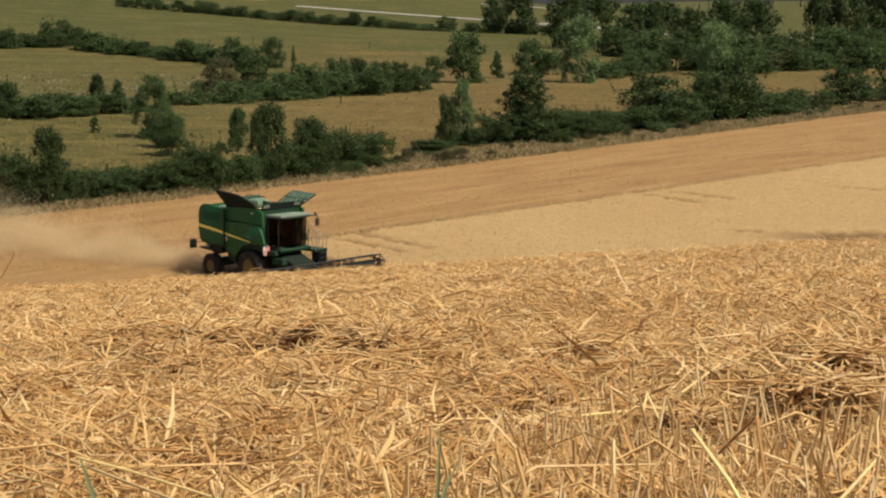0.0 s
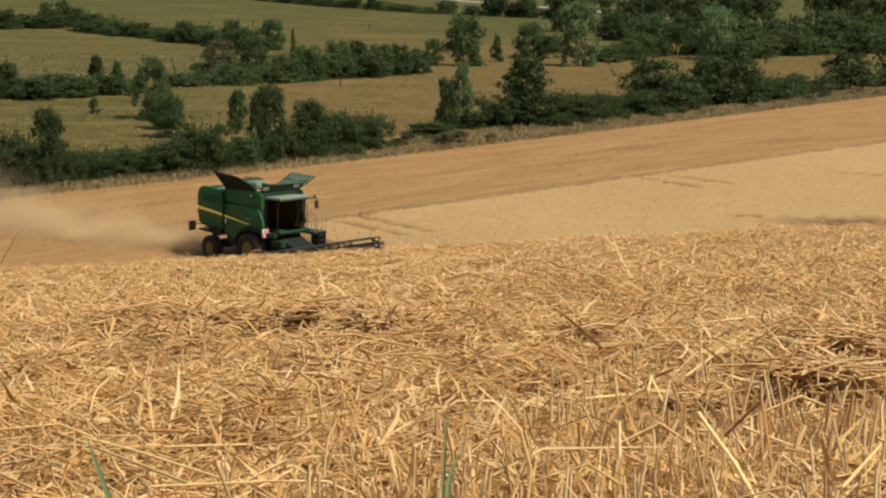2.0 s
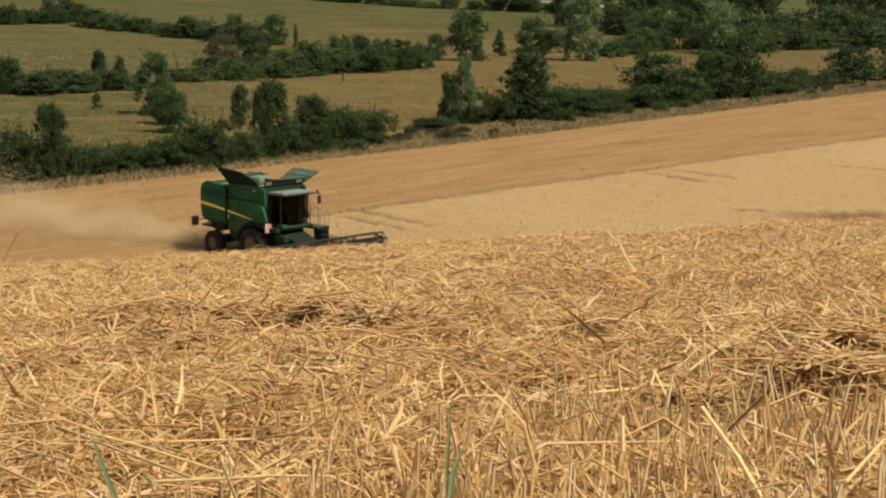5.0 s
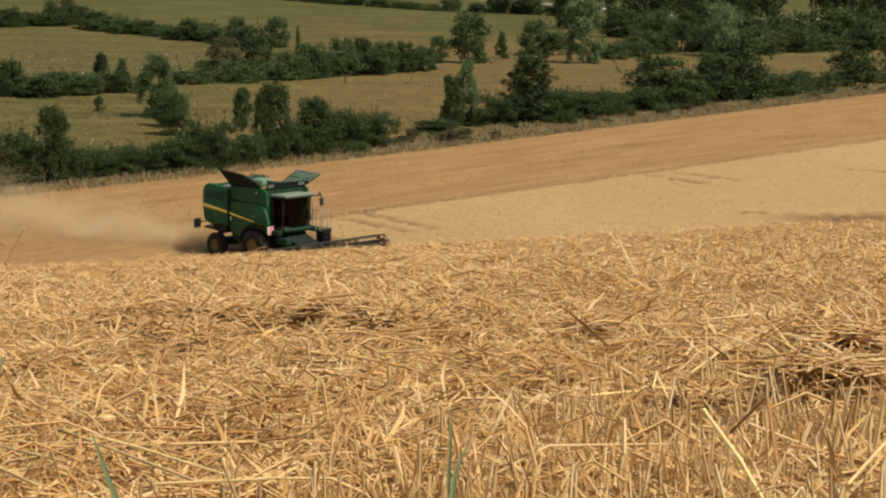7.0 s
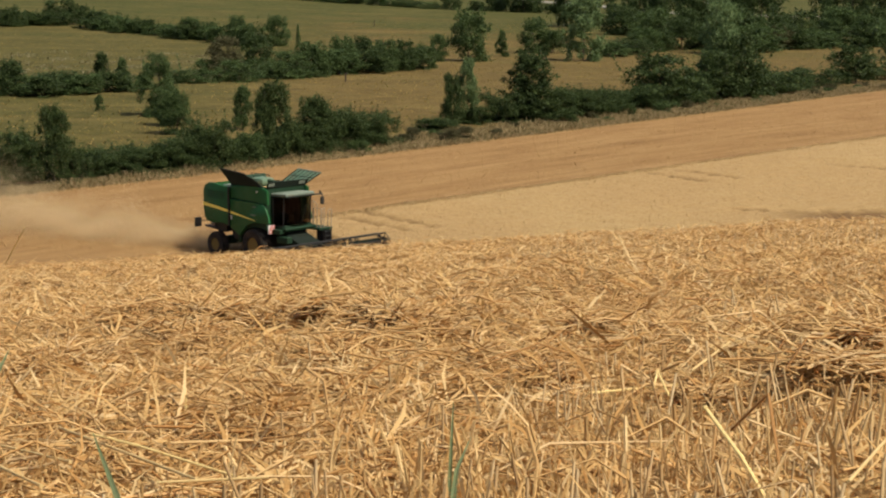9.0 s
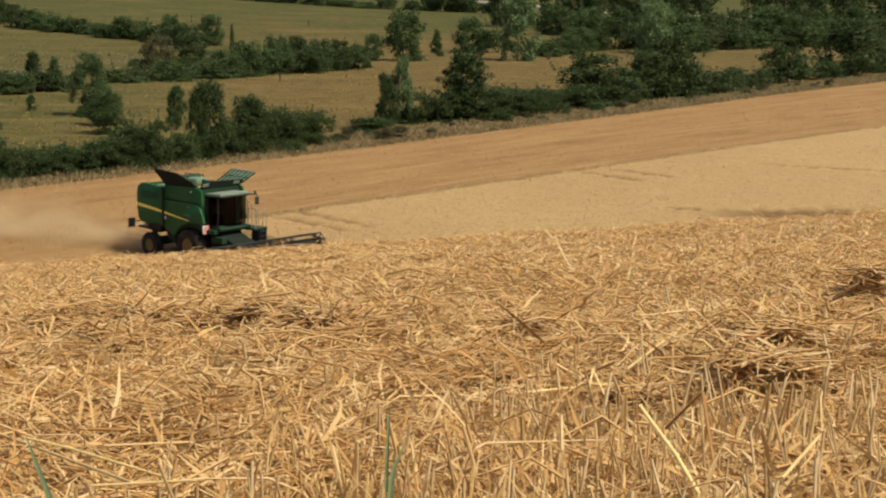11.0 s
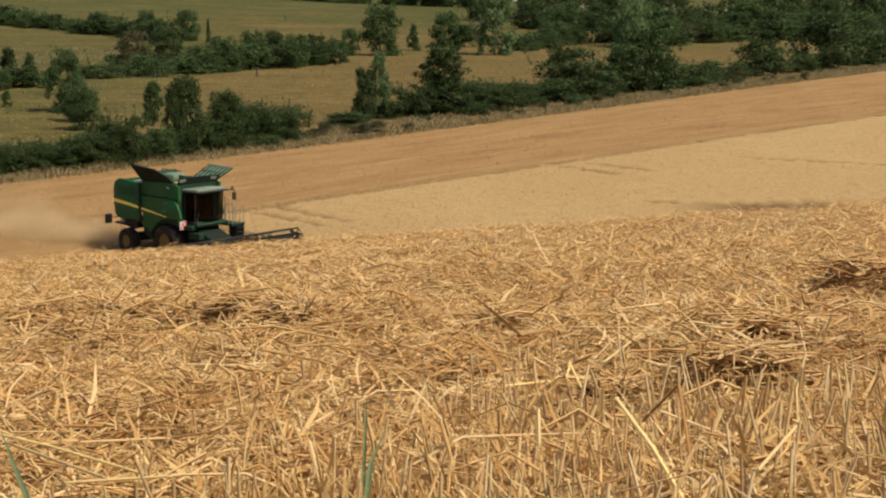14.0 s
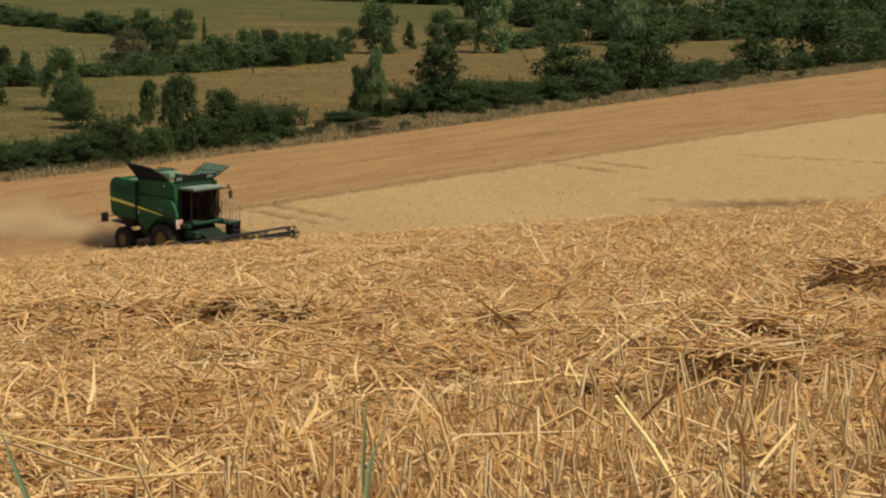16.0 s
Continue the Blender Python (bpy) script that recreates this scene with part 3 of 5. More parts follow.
lean = g.normal(0, 0.17, (n, 2))
tip = base + np.stack([lean[:, 0] * ln, lean[:, 1] * ln, ln], 1)
wd = g.uniform(0.005, 0.0115, n)
single = nearest(x, y, ln > 0.1)
stub = tagged(blades("stubble", base[~single], tip[~single], wd[~single], M_stub), "cut wheat stubble standing in rows", "stubble", kind="stuff")
pieces("stem", stub, base[single], tip[single], wd[single], M_stub_one)

# torn leaf sheaths that stand among the stubble
g, x, y = scatter(26000, 2.6, 8.0, 1.0, 14)
keep = (g.random(len(x)) < 0.08 + 0.5 * stub_zone(x, y)) & (hollow_at(x, y) < 0.3)
x, y = x[keep], y[keep]
n = len(x)
ln = g.uniform(0.05, 0.17, n)
base = np.stack([x, y, land(x, y) + 0.03], 1)
tip = base + ln[:, None] * np.stack([g.normal(0, 0.3, n), g.normal(0, 0.3, n), np.ones(n)], 1)
sag = np.stack([g.normal(0, 0.012, n), g.normal(0, 0.012, n), np.zeros(n)], 1)
tagged(ribbons("leaf_sheaths", base, tip, g.uniform(0.004, 0.010, n), M_husk, sag, g.normal(0, 1, (n, 3)) * 0.5 + np.array([0, 1.0, 0])), "torn pale leaf sheaths standing among the stubble", "straw", kind="stuff")

# the same straw goes on over the field to both sides and behind
g = np.random.default_rng(15)
n = 70000
x, y = g.uniform(-11, 12, n), g.uniform(-6, 22, n)
aside = (y < 2.5) | (x < -0.335 * (y + 0.5)) | (x > 0.375 * (y + 0.5))
aside &= np.hypot(x, y) > 0.5
x, y = x[aside], y[aside]
n = len(x)
az = g.random(n) * 2 * math.pi
ln = g.uniform(0.12, 0.38, n)
mid = np.stack([x, y, land(x, y) + 0.02 + g.exponential(0.03, n)], 1)
half = 0.5 * ln[:, None] * np.stack([np.cos(az), np.sin(az), g.normal(0, 0.1, n)], 1)
tagged(blades("loose_straw", mid - half, mid + half, g.uniform(0.006, 0.011, n), M_straw), "threshed golden straw scattered over the harvested field", "straw", kind="stuff")


# ---- trees and hedges ----
def tagged_thing(name, m, label, category, group=""):
    e = new(name)
    e.matrix_basis = m
    e.empty_display_size = 0.2
    return tagged(e, label, category, group)


def crown_mesh(name, kind, mat, seed, leaves):
    """Leaf clumps on a hidden scaffold of limbs, for a tree one metre tall and one metre wide."""
    g = np.random.default_rng(seed)
    pts, rad = [], []

    def lobe(cx, cy, z0, z1, r, k, point=0.8):
        """A leaning spindle of clumps from z0 up to z1."""
        t = g.random(k)
        prof = r * np.sin(np.pi * np.clip(0.14 + 0.86 * t ** point, 0, 1)) ** 0.7 + 0.012
        an = g.random(k) * 2 * np.pi
        rr = prof * np.sqrt(g.uniform(0.05, 1.0, k)) * (1 + g.normal(0, 0.22, k))
        lean = g.normal(0, 0.10, 2)
        pts.append(np.stack([cx + lean[0] * t + rr * np.cos(an), cy + lean[1] * t + rr * np.sin(an), z0 + (z1 - z0) * t], 1))
        rad.append(np.full(k, 0.045) * g.uniform(0.6, 1.4, k))

    def shoot(cx, cy, z0, z1, k):
        """A thin upright twig with leaves."""
        k = k * 3
        t = g.random(k)
        lean = g.normal(0, 0.06, 2)
        pts.append(np.stack([cx + lean[0] * t, cy + lean[1] * t, z0 + (z1 - z0) * t], 1))
        rad.append(np.full(k, 0.018))

    def clumps(k, reach, low, high, size):
        """Leafy clumps within an outline: reach(z) is the crown's half-width at the height z."""
        for _ in range(k):
            z = g.uniform(low, high)
            an = g.random() * 2 * np.pi
            r = reach(z) * math.sqrt(g.uniform(0.08, 1.0)) * g.uniform(0.75, 1.12)
            c = np.array([r * math.cos(an), r * math.sin(an), z])
            m = 9
            q = g.normal(0, 1, (m, 3))
            q /= np.linalg.norm(q, axis=1, keepdims=True)
            rr = size * g.uniform(0.6, 1.5)
            pts.append(c + q * rr * np.array([1.0, 1.0, 0.55]))
            rad.append(np.full(m, rr * 0.5))

    if kind == "bush":
        lean = g.normal(0, 0.12)
        clumps(64, lambda z: 0.47 * math.sqrt(max(0.02, 1 - z ** 2.2)) + lean * z, 0.02, g.uniform(0.8, 0.9), 0.085)
        for _ in range(16):
            shoot(g.uniform(-0.36, 0.36), g.uniform(-0.36, 0.36), 0.4, g.uniform(0.7, 1.15), 6)
    elif kind == "cone":
        lobe(0, 0, 0.0, 0.93, 0.20, 90)
        for k in range(50):
            z = 0.03 + 0.85 * (k / 49)
            an = k * 2.4 + g.normal(0, 0.4)
            reach = (0.52 * (1 - z) ** 0.55 + 0.06) * g.uniform(0.55, 1.15)
            t = g.uniform(0.25, 1.0, 9)
            pts.append(np.stack([reach * t * math.cos(an), reach * t * math.sin(an), z + 0.20 * t * reach * 2 - 0.03], 1))
            rad.append(np.full(9, 0.028))
        for _ in range(4):
            shoot(g.normal(0, 0.05), g.normal(0, 0.05), 0.75, g.uniform(0.9, 1.0), 8)
    elif kind == "column":
        top = g.uniform(0.86, 0.95)
        clumps(72, lambda z: 0.40 * math.sin(math.pi * min(0.30 + 0.62 * z / top, 1)) ** 0.55, 0.03, top, 0.065)
        for _ in range(7):
            shoot(g.normal(0, 0.12), g.normal(0, 0.12), 0.6, g.uniform(0.85, 1.02), 6)
    else:
        top = g.uniform(0.84, 0.94)
        clumps(66, lambda z: 0.47 * math.sin(math.pi * min(0.26 + 0.62 * z / top, 1)) ** 0.7, 0.03, top, 0.08)
        for _ in range(10):
            shoot(g.normal(0, 0.2), g.normal(0, 0.2), 0.6, g.uniform(0.8, 1.02), 6)
    pts, rad = np.concatenate(pts), np.concatenate(rad)
    i = g.choice(len(pts), leaves, p=rad ** 2 / np.sum(rad ** 2))
    c = pts[i] + g.normal(0, 1, (leaves, 3)) * rad[i][:, None] * 0.75
    c[:, 2] = np.maximum(c[:, 2], 0.01)
    a = g.normal(0, 1, (leaves, 3))
    a /= np.linalg.norm(a, axis=1, keepdims=True)
    b = np.cross(a, g.normal(0, 1, (leaves, 3)))
    b /= np.linalg.norm(b, axis=1, keepdims=True)
    s = g.uniform(0.016, 0.032, (leaves, 1)) * math.sqrt(9000 / leaves)
    v = np.stack([c - a * s * 0.6 - b * s * 0.5, c - a * s * 0.6 + b * s * 0.5, c + a * s], 1).reshape(-1, 3)
    return mesh_of(name, v, np.arange(leaves * 3).reshape(-1, 3), mat)


def trunk_mesh(name, stems, seed, top):
    g = random.Random(seed)
    bm = bmesh.new()

    def limb(p, q, r0, r1):
        d = (q - p)
        u = d.orthogonal().normalized()
        w = d.cross(u).normalized()
        ra = [bm.verts.new(p + (u * math.cos(k) + w * math.sin(k)) * r0) for k in (0, 1.257, 2.513, 3.77, 5.027)]
        rb = [bm.verts.new(q + (u * math.cos(k) + w * math.sin(k)) * r1) for k in (0, 1.257, 2.513, 3.77, 5.027)]
        for k in range(5):
            bm.faces.new((ra[k], ra[(k + 1) % 5], rb[(k + 1) % 5], rb[k]))

    for _ in range(stems):
        p = Vector((g.uniform(-0.03, 0.03) * stems, g.uniform(-0.03, 0.03) * stems, -0.03))
        r = 0.022 / math.sqrt(stems)
        steps = 5
        for k in range(steps):
            q = p + Vector((g.uniform(-0.025, 0.025) * stems, g.uniform(-0.025, 0.025) * stems, (top + 0.03) / steps))
            r2 = r * 0.74
            limb(p, q, r, r2)
            if k:
                for _ in range(2):
                    an = g.uniform(0, 6.28)
                    limb(q, q + Vector((math.cos(an) * 0.24, math.sin(an) * 0.24, g.uniform(0.03, 0.16))) * (1.1 - k * 0.15), r2 * 0.6, r2 * 0.15)
            p, r = q, r2
    me = bpy.data.meshes.new(name)
    bm.to_mesh(me)
    bm.free()
    me.materials.append(M_bark)
    return me


TREES = {}
for kind, mats, stems, top, leaves in (("bush", (M_leaf_dark, M_leaf_mid, M_leaf_dry), 4, 0.6, 11000), ("cone", (M_leaf_dark, M_leaf_mid), 1, 0.93, 12000),
                                       ("column", (M_leaf_dark, M_leaf_mid, M_leaf_pale), 1, 0.9, 12000), ("round", (M_leaf_dark, M_leaf_mid, M_leaf_pale, M_leaf_dry), 1, 0.8, 12000)):
    for mi, mat in enumerate(mats):
        TREES[kind, mat.name] = [(trunk_mesh("trunk", stems, mi * 7 + s, top), crown_mesh("crown", kind, mat, 100 * mi + s * 13 + len(kind), leaves)) for s in range(3)]
        TREES[kind, mat.name, "far"] = [(trunk_mesh("trunk", stems, mi * 7 + s, top), crown_mesh("crown", kind, mat, 55 + 100 * mi + s * 13 + len(kind), 6500)) for s in range(3)]

tree_rng = random.Random(3)
LEAF = {"d": "hedge_leaves", "m": "field_tree_leaves", "p": "poplar_leaves", "y": "dry_bush_leaves"}
SHAPE = {"b": "bush", "c": "cone", "l": "column", "r": "round"}
WORDS = {"b": ("bush", "bush"), "c": ("tree", "tree"), "l": ("tree", "tree"), "r": ("tree", "tree")}


def tree(x, y, height, width, code, label, group):
    kind, leaf = SHAPE[code[0]], LEAF[code[1]]
    trunk, crown = tree_rng.choice(TREES[(kind, leaf) if y < 180 else (kind, leaf, "far")])
    name, cat = WORDS[code[0]]
    if code[0] == "b":
        height *= tree_rng.uniform(0.8, 1.3)
    root = tagged_thing(name, pose(x, y, float(land(x, y)) - 0.05, 0, 0, tree_rng.uniform(0, 360)), label, cat, group)
    for part_name, me in (("trunk", trunk), ("crown", crown)):
        o = new(part_name, me)
        o.parent = root
        o.scale = (width, width, height)
    return root


# x, y, height, width, shape and leaf of each tree
for row in (
    (-30.7, 118.5, 3.7, 4.5, 'bd'),
    (-28.1, 118.9, 6.1, 3.2, 'ld'),
    (-33.2, 117.1, 3.3, 4.5, 'bd'),
    (-25.9, 123.7, 2.0, 4.2, 'bd'),
    (-23.7, 124.6, 1.8, 3.9, 'bd'),
    (-21.7, 126.6, 2.0, 4.4, 'bd'),
    (-19.3, 128.2, 2.6, 4.4, 'bd'),
    (-18.1, 129.0, 4.1, 3.8, 'bd'),
    (-16.4, 131.2, 2.0, 3.8, 'bd'),
    (-13.6, 134.2, 6.6, 4.0, 'ld'),
    (-14.5, 133.1, 6.0, 2.3, 'ld'),
    (-12.3, 136.4, 2.9, 4.0, 'bd'),
    (-10.8, 138.1, 4.9, 4.1, 'rd'),
    (-8.4, 142.1, 3.3, 4.6, 'bd'),
    (-5.8, 144.4, 2.5, 4.5, 'bd'),
    (-15.5, 131.3, 3.2, 3.2, 'bm'),
    (-26.8, 120.2, 2.8, 2.9, 'bd'),
    (-29.5, 120.3, 2.9, 5.3, 'bd'),
    (-26.6, 122.4, 2.2, 3.7, 'bd'),
    (-24.8, 125.0, 2.0, 4.2, 'bd'),
    (-22.8, 126.5, 1.8, 4.1, 'bd'),
    (-20.5, 128.0, 2.1, 4.6, 'bd'),
    (-18.8, 129.5, 2.6, 5.0, 'bd'),
    (-17.3, 131.7, 1.7, 4.1, 'bd'),
    (-15.0, 134.0, 1.7, 4.2, 'bd'),
    (-11.5, 138.0, 3.2, 4.7, 'bd'),
    (-9.6, 140.4, 3.2, 4.5, 'bd'),
    (-7.1, 143.8, 2.6, 4.9, 'bd'),
):
    tree(*row, 'dark green hedgerow shrub beside the harvested field', 'field hedge')
for row in (
    (-0.7, 155.1, 1.6, 5.3, 'bd'),
    (0.8, 159.2, 5.3, 2.9, 'ld'),
    (2.3, 161.5, 6.3, 3.2, 'lp'),
    (3.4, 161.6, 1.8, 3.9, 'bd'),
    (5.7, 164.1, 2.6, 5.1, 'bd'),
    (8.8, 165.7, 7.1, 7.4, 'cd'),
    (11.9, 168.5, 2.8, 5.1, 'bd'),
    (14.8, 172.5, 2.8, 6.2, 'bd'),
    (17.7, 176.8, 2.7, 5.3, 'bd'),
    (20.8, 181.3, 2.8, 5.3, 'bd'),
    (24.2, 184.7, 6.1, 7.9, 'rd'),
    (28.8, 191.6, 2.9, 5.6, 'bd'),
    (34.1, 195.9, 7.8, 7.5, 'rd'),
    (31.6, 193.7, 5.7, 7.5, 'bd'),
    (38.3, 201.9, 3.8, 8.4, 'bd'),
    (43.1, 208.8, 3.2, 7.3, 'bd'),
    (48.4, 216.6, 3.2, 6.7, 'bd'),
    (56.7, 228.8, 5.6, 8.1, 'rd'),
    (63.2, 239.1, 3.0, 8.1, 'bd'),
    (72.3, 250.6, 9.3, 14.4, 'rd'),
    (81.7, 262.0, 5.7, 12.7, 'bd'),
    (91.3, 273.7, 6.5, 12.0, 'bm'),
    (33.3, 200.8, 11.2, 6.2, 'lp'),
    (102.6, 283.0, 7.3, 15.1, 'bd'),
    (21.9, 180.1, 3.5, 6.1, 'bd'),
    (26.5, 186.6, 4.4, 7.2, 'bd'),
    (35.8, 197.9, 4.6, 7.7, 'bd'),
    (40.4, 204.2, 3.0, 6.9, 'bd'),
    (10.0, 165.9, 3.2, 6.4, 'bd'),
    (7.1, 164.4, 2.2, 5.6, 'bd'),
    (13.1, 169.8, 2.7, 5.8, 'bd'),
    (16.3, 174.0, 2.7, 5.6, 'bd'),
):
    tree(*row, 'dark green hedgerow growth along the dry verge', 'field hedge')
for row in (
    (-28.3, 163.8, 6.5, 4.1, 'rm'),
    (-24.0, 148.8, 4.1, 3.2, 'rm'),
    (-18.6, 153.2, 4.4, 2.6, 'lm'),
    (-35.0, 168.3, 1.8, 1.3, 'lm'),
    (-25.8, 155.4, 4.1, 3.0, 'rm'),
):
    tree(*row, 'small leafy tree standing alone in dry meadow', 'meadow trees')
for row in (
    (-48.2, 184.9, 4.2, 4.0, 'rd'),
    (-44.5, 184.1, 2.8, 7.1, 'bd'),
    (-40.7, 188.1, 2.1, 5.5, 'bm'),
    (-39.8, 193.4, 4.7, 2.7, 'ld'),
    (-39.2, 203.0, 3.5, 2.5, 'lm'),
    (-42.8, 189.3, 2.4, 5.5, 'bd'),
    (-36.3, 196.0, 2.0, 4.8, 'bm'),
    (-31.7, 209.4, 2.2, 6.1, 'bm'),
    (-31.3, 219.8, 2.8, 3.7, 'rm'),
    (-29.0, 220.5, 5.4, 4.9, 'ry'),
    (-26.9, 240.1, 5.5, 5.5, 'rd'),
    (-26.1, 213.4, 3.0, 6.8, 'bm'),
    (-22.0, 219.8, 2.9, 6.4, 'bm'),
    (-17.9, 226.8, 5.1, 5.7, 'rm'),
    (-20.1, 223.2, 3.1, 6.5, 'bm'),
    (-14.2, 237.5, 5.8, 4.7, 'rm'),
    (-11.5, 241.7, 5.4, 4.4, 'rd'),
    (-8.7, 242.6, 5.2, 4.8, 'rm'),
    (-5.7, 246.9, 4.8, 4.7, 'rd'),
    (-2.8, 254.6, 3.9, 4.9, 'rm'),
    (-0.7, 275.6, 5.0, 3.6, 'rm'),
    (-16.0, 230.5, 3.2, 5.6, 'bm'),
    (-7.0, 246.5, 3.1, 6.0, 'bd'),
    (-44.8, 192.3, 2.4, 7.5, 'bd'),
    (-48.1, 189.8, 2.9, 7.4, 'bm'),
    (-38.2, 192.0, 2.1, 5.6, 'bd'),
    (-18.8, 226.5, 3.8, 7.7, 'bd'),
    (-14.7, 234.1, 4.1, 8.0, 'bm'),
    (-11.3, 238.4, 4.0, 8.1, 'bd'),
    (-24.0, 224.9, 2.5, 7.0, 'bd'),
    (-4.2, 250.8, 3.7, 7.3, 'bd'),
):
    tree(*row, 'green young tree in the overgrown meadow boundary', 'meadow boundary')
for row in (
    (4.5, 277.1, 9.1, 7.6, 'rm'),
    (10.4, 293.4, 4.9, 2.9, 'lm'),
    (16.9, 307.0, 7.3, 6.3, 'rm'),
    (20.3, 308.0, 4.1, 6.0, 'bm'),
    (23.7, 282.5, 11.4, 9.3, 'lp'),
    (29.9, 298.9, 3.3, 8.7, 'bm'),
    (38.2, 317.4, 4.2, 8.6, 'bm'),
    (47.0, 328.8, 6.4, 9.3, 'rd'),
    (42.3, 322.9, 3.8, 7.8, 'bd'),
    (52.4, 313.3, 10.5, 10.3, 'lp'),
    (63.0, 333.8, 7.2, 7.2, 'lm'),
    (66.9, 335.0, 4.7, 8.1, 'by'),
    (74.3, 342.1, 4.3, 10.6, 'bm'),
    (81.3, 349.1, 5.8, 8.0, 'lm'),
    (88.8, 351.6, 6.4, 8.1, 'lm'),
    (97.1, 359.4, 5.8, 11.2, 'bm'),
    (106.9, 368.1, 8.2, 9.0, 'lm'),
    (117.3, 377.3, 6.8, 12.8, 'bm'),
    (128.3, 387.3, 8.1, 10.4, 'rm'),
    (52.3, 330.4, 4.8, 9.6, 'bm'),
    (34.1, 308.0, 2.6, 9.0, 'bd'),
    (58.9, 323.7, 5.4, 14.1, 'bm'),
    (69.7, 335.9, 4.5, 11.4, 'bd'),
    (77.6, 343.1, 4.1, 11.7, 'bm'),
    (85.2, 350.4, 4.9, 11.9, 'bd'),
    (93.0, 353.0, 4.7, 12.0, 'bm'),
):
    tree(*row, 'slender green tree at the top of the tan meadow', 'meadow boundary')
for row in (
    (-100.9, 388.9, 5.2, 7.9, 'bd'),
    (-97.2, 396.3, 3.3, 7.7, 'bm'),
    (-92.6, 404.3, 6.2, 8.2, 'bd'),
    (-83.8, 390.0, 5.4, 5.1, 'rd'),
    (-76.8, 381.3, 3.5, 9.3, 'bd'),
    (-69.6, 367.7, 3.3, 7.9, 'bm'),
    (-64.5, 364.3, 2.8, 7.1, 'bd'),
    (-58.9, 355.9, 2.7, 5.2, 'bm'),
    (-52.4, 343.2, 5.0, 5.8, 'rm'),
    (-47.5, 340.0, 3.6, 6.6, 'bm'),
    (-40.5, 328.1, 5.9, 4.8, 'rm'),
    (-32.3, 321.7, 6.5, 5.7, 'rm'),
    (-36.3, 320.4, 3.6, 6.2, 'bm'),
    (-27.4, 314.5, 4.6, 1.2, 'lm'),
    (-110.7, 396.7, 5.0, 11.6, 'bd'),
    (-119.5, 399.0, 5.0, 11.6, 'bm'),
    (-99.6, 395.3, 4.4, 11.5, 'bm'),
    (-93.5, 397.8, 4.2, 11.6, 'bd'),
    (-80.2, 385.6, 3.8, 11.2, 'bd'),
    (-73.4, 377.1, 3.4, 10.2, 'bm'),
    (-67.3, 368.5, 2.8, 8.9, 'bd'),
    (-61.3, 360.2, 2.5, 8.0, 'bm'),
    (-54.9, 347.3, 2.9, 8.4, 'bd'),
    (-50.4, 343.9, 3.4, 8.3, 'bd'),
    (-43.2, 331.9, 3.2, 9.0, 'bm'),
    (-38.4, 324.2, 3.6, 7.9, 'bd'),
):
    tree(*row, 'low green shrub along the upper meadow', 'upper hedge')
for row in (
    (33.4, 436.7, 17.1, 11.7, 'rd'),
    (42.0, 449.0, 18.8, 13.7, 'rd'),
    (48.0, 409.0, 13.1, 11.0, 'rd'),
    (53.5, 398.6, 13.9, 12.2, 'rd'),
    (61.5, 402.1, 12.1, 10.8, 'rd'),
    (68.4, 398.8, 14.7, 12.2, 'rd'),
    (76.5, 402.3, 15.1, 12.3, 'rd'),
    (95.5, 417.8, 19.8, 9.0, 'rd'),
    (103.1, 421.5, 21.5, 12.9, 'rd'),
    (112.1, 426.1, 20.2, 13.0, 'rd'),
    (124.9, 440.7, 17.5, 15.2, 'rd'),
    (140.8, 458.5, 19.5, 15.8, 'rd'),
    (154.7, 467.5, 18.3, 16.1, 'rd'),
    (42.2, 393.9, 6.3, 11.5, 'bd'),
    (49.1, 384.9, 6.7, 13.1, 'bm'),
    (56.7, 387.9, 6.2, 11.3, 'bd'),
    (69.0, 387.0, 6.2, 13.1, 'bd'),
    (82.0, 392.3, 6.8, 13.3, 'bd'),
    (95.4, 404.3, 7.0, 13.7, 'bm'),
    (105.5, 408.9, 7.4, 13.9, 'bd'),
    (26.0, 544.6, 16.3, 12.5, 'rd'),
    (18.1, 557.8, 12.1, 8.5, 'rd'),
):
    tree(*row, 'tall dark tree in the distant roadside belt', 'roadside trees')


# ---- combine harvester: x forward, y to its left, z up; the origin lies on the ground under the front axle ----
M_green = paint("green_paint", (0.006, 0.075, 0.016), (0.040, 0.080, 0.025), 0.45, 0, 0.35, 0.9, 0.2)
M_green_dark = paint("dark_green_paint", (0.006, 0.028, 0.010), (0.03, 0.04, 0.018), 0.6, 0, 0.3, 0.9, 0.35)
M_yellow = paint("yellow_stripe", (0.90, 0.74, 0.14), (0.6, 0.45, 0.16), 0.45, 0, 0.4, 2.0, 0.25)
M_rim = paint("yellow_rim", (0.16, 0.11, 0.025), (0.16, 0.11, 0.05), 0.6, 0, 0.3, 2.0, 0.8)
M_tyre = paint("tyre", (0.016, 0.015, 0.014), (0.13, 0.09, 0.055), 0.85, 0, 0.2, 2.5, 0.5)
M_black = paint("black_steel", (0.014, 0.014, 0.014), (0.09, 0.07, 0.045), 0.55, 0.2, 0.4, 2.0, 0.5)
M_roof = paint("pale_roof", (0.15, 0.19, 0.15), (0.20, 0.17, 0.11), 0.6, 0, 0.4, 2.0, 0.6)
M_steel = paint("worn_steel", (0.34, 0.26, 0.17), (0.20, 0.14, 0.08), 0.6, 0.2, 0.5, 2.0, 0.7)
M_grid = paint("pale_green_flap", (0.10, 0.17, 0.11), (0.22, 0.19, 0.12), 0.6, 0, 0.3, 2.0, 0.6)
M_header = paint("header_paint", (0.004, 0.010, 0.005), (0.025, 0.022, 0.014), 0.8, 0, 0.3, 1.5, 0.5)
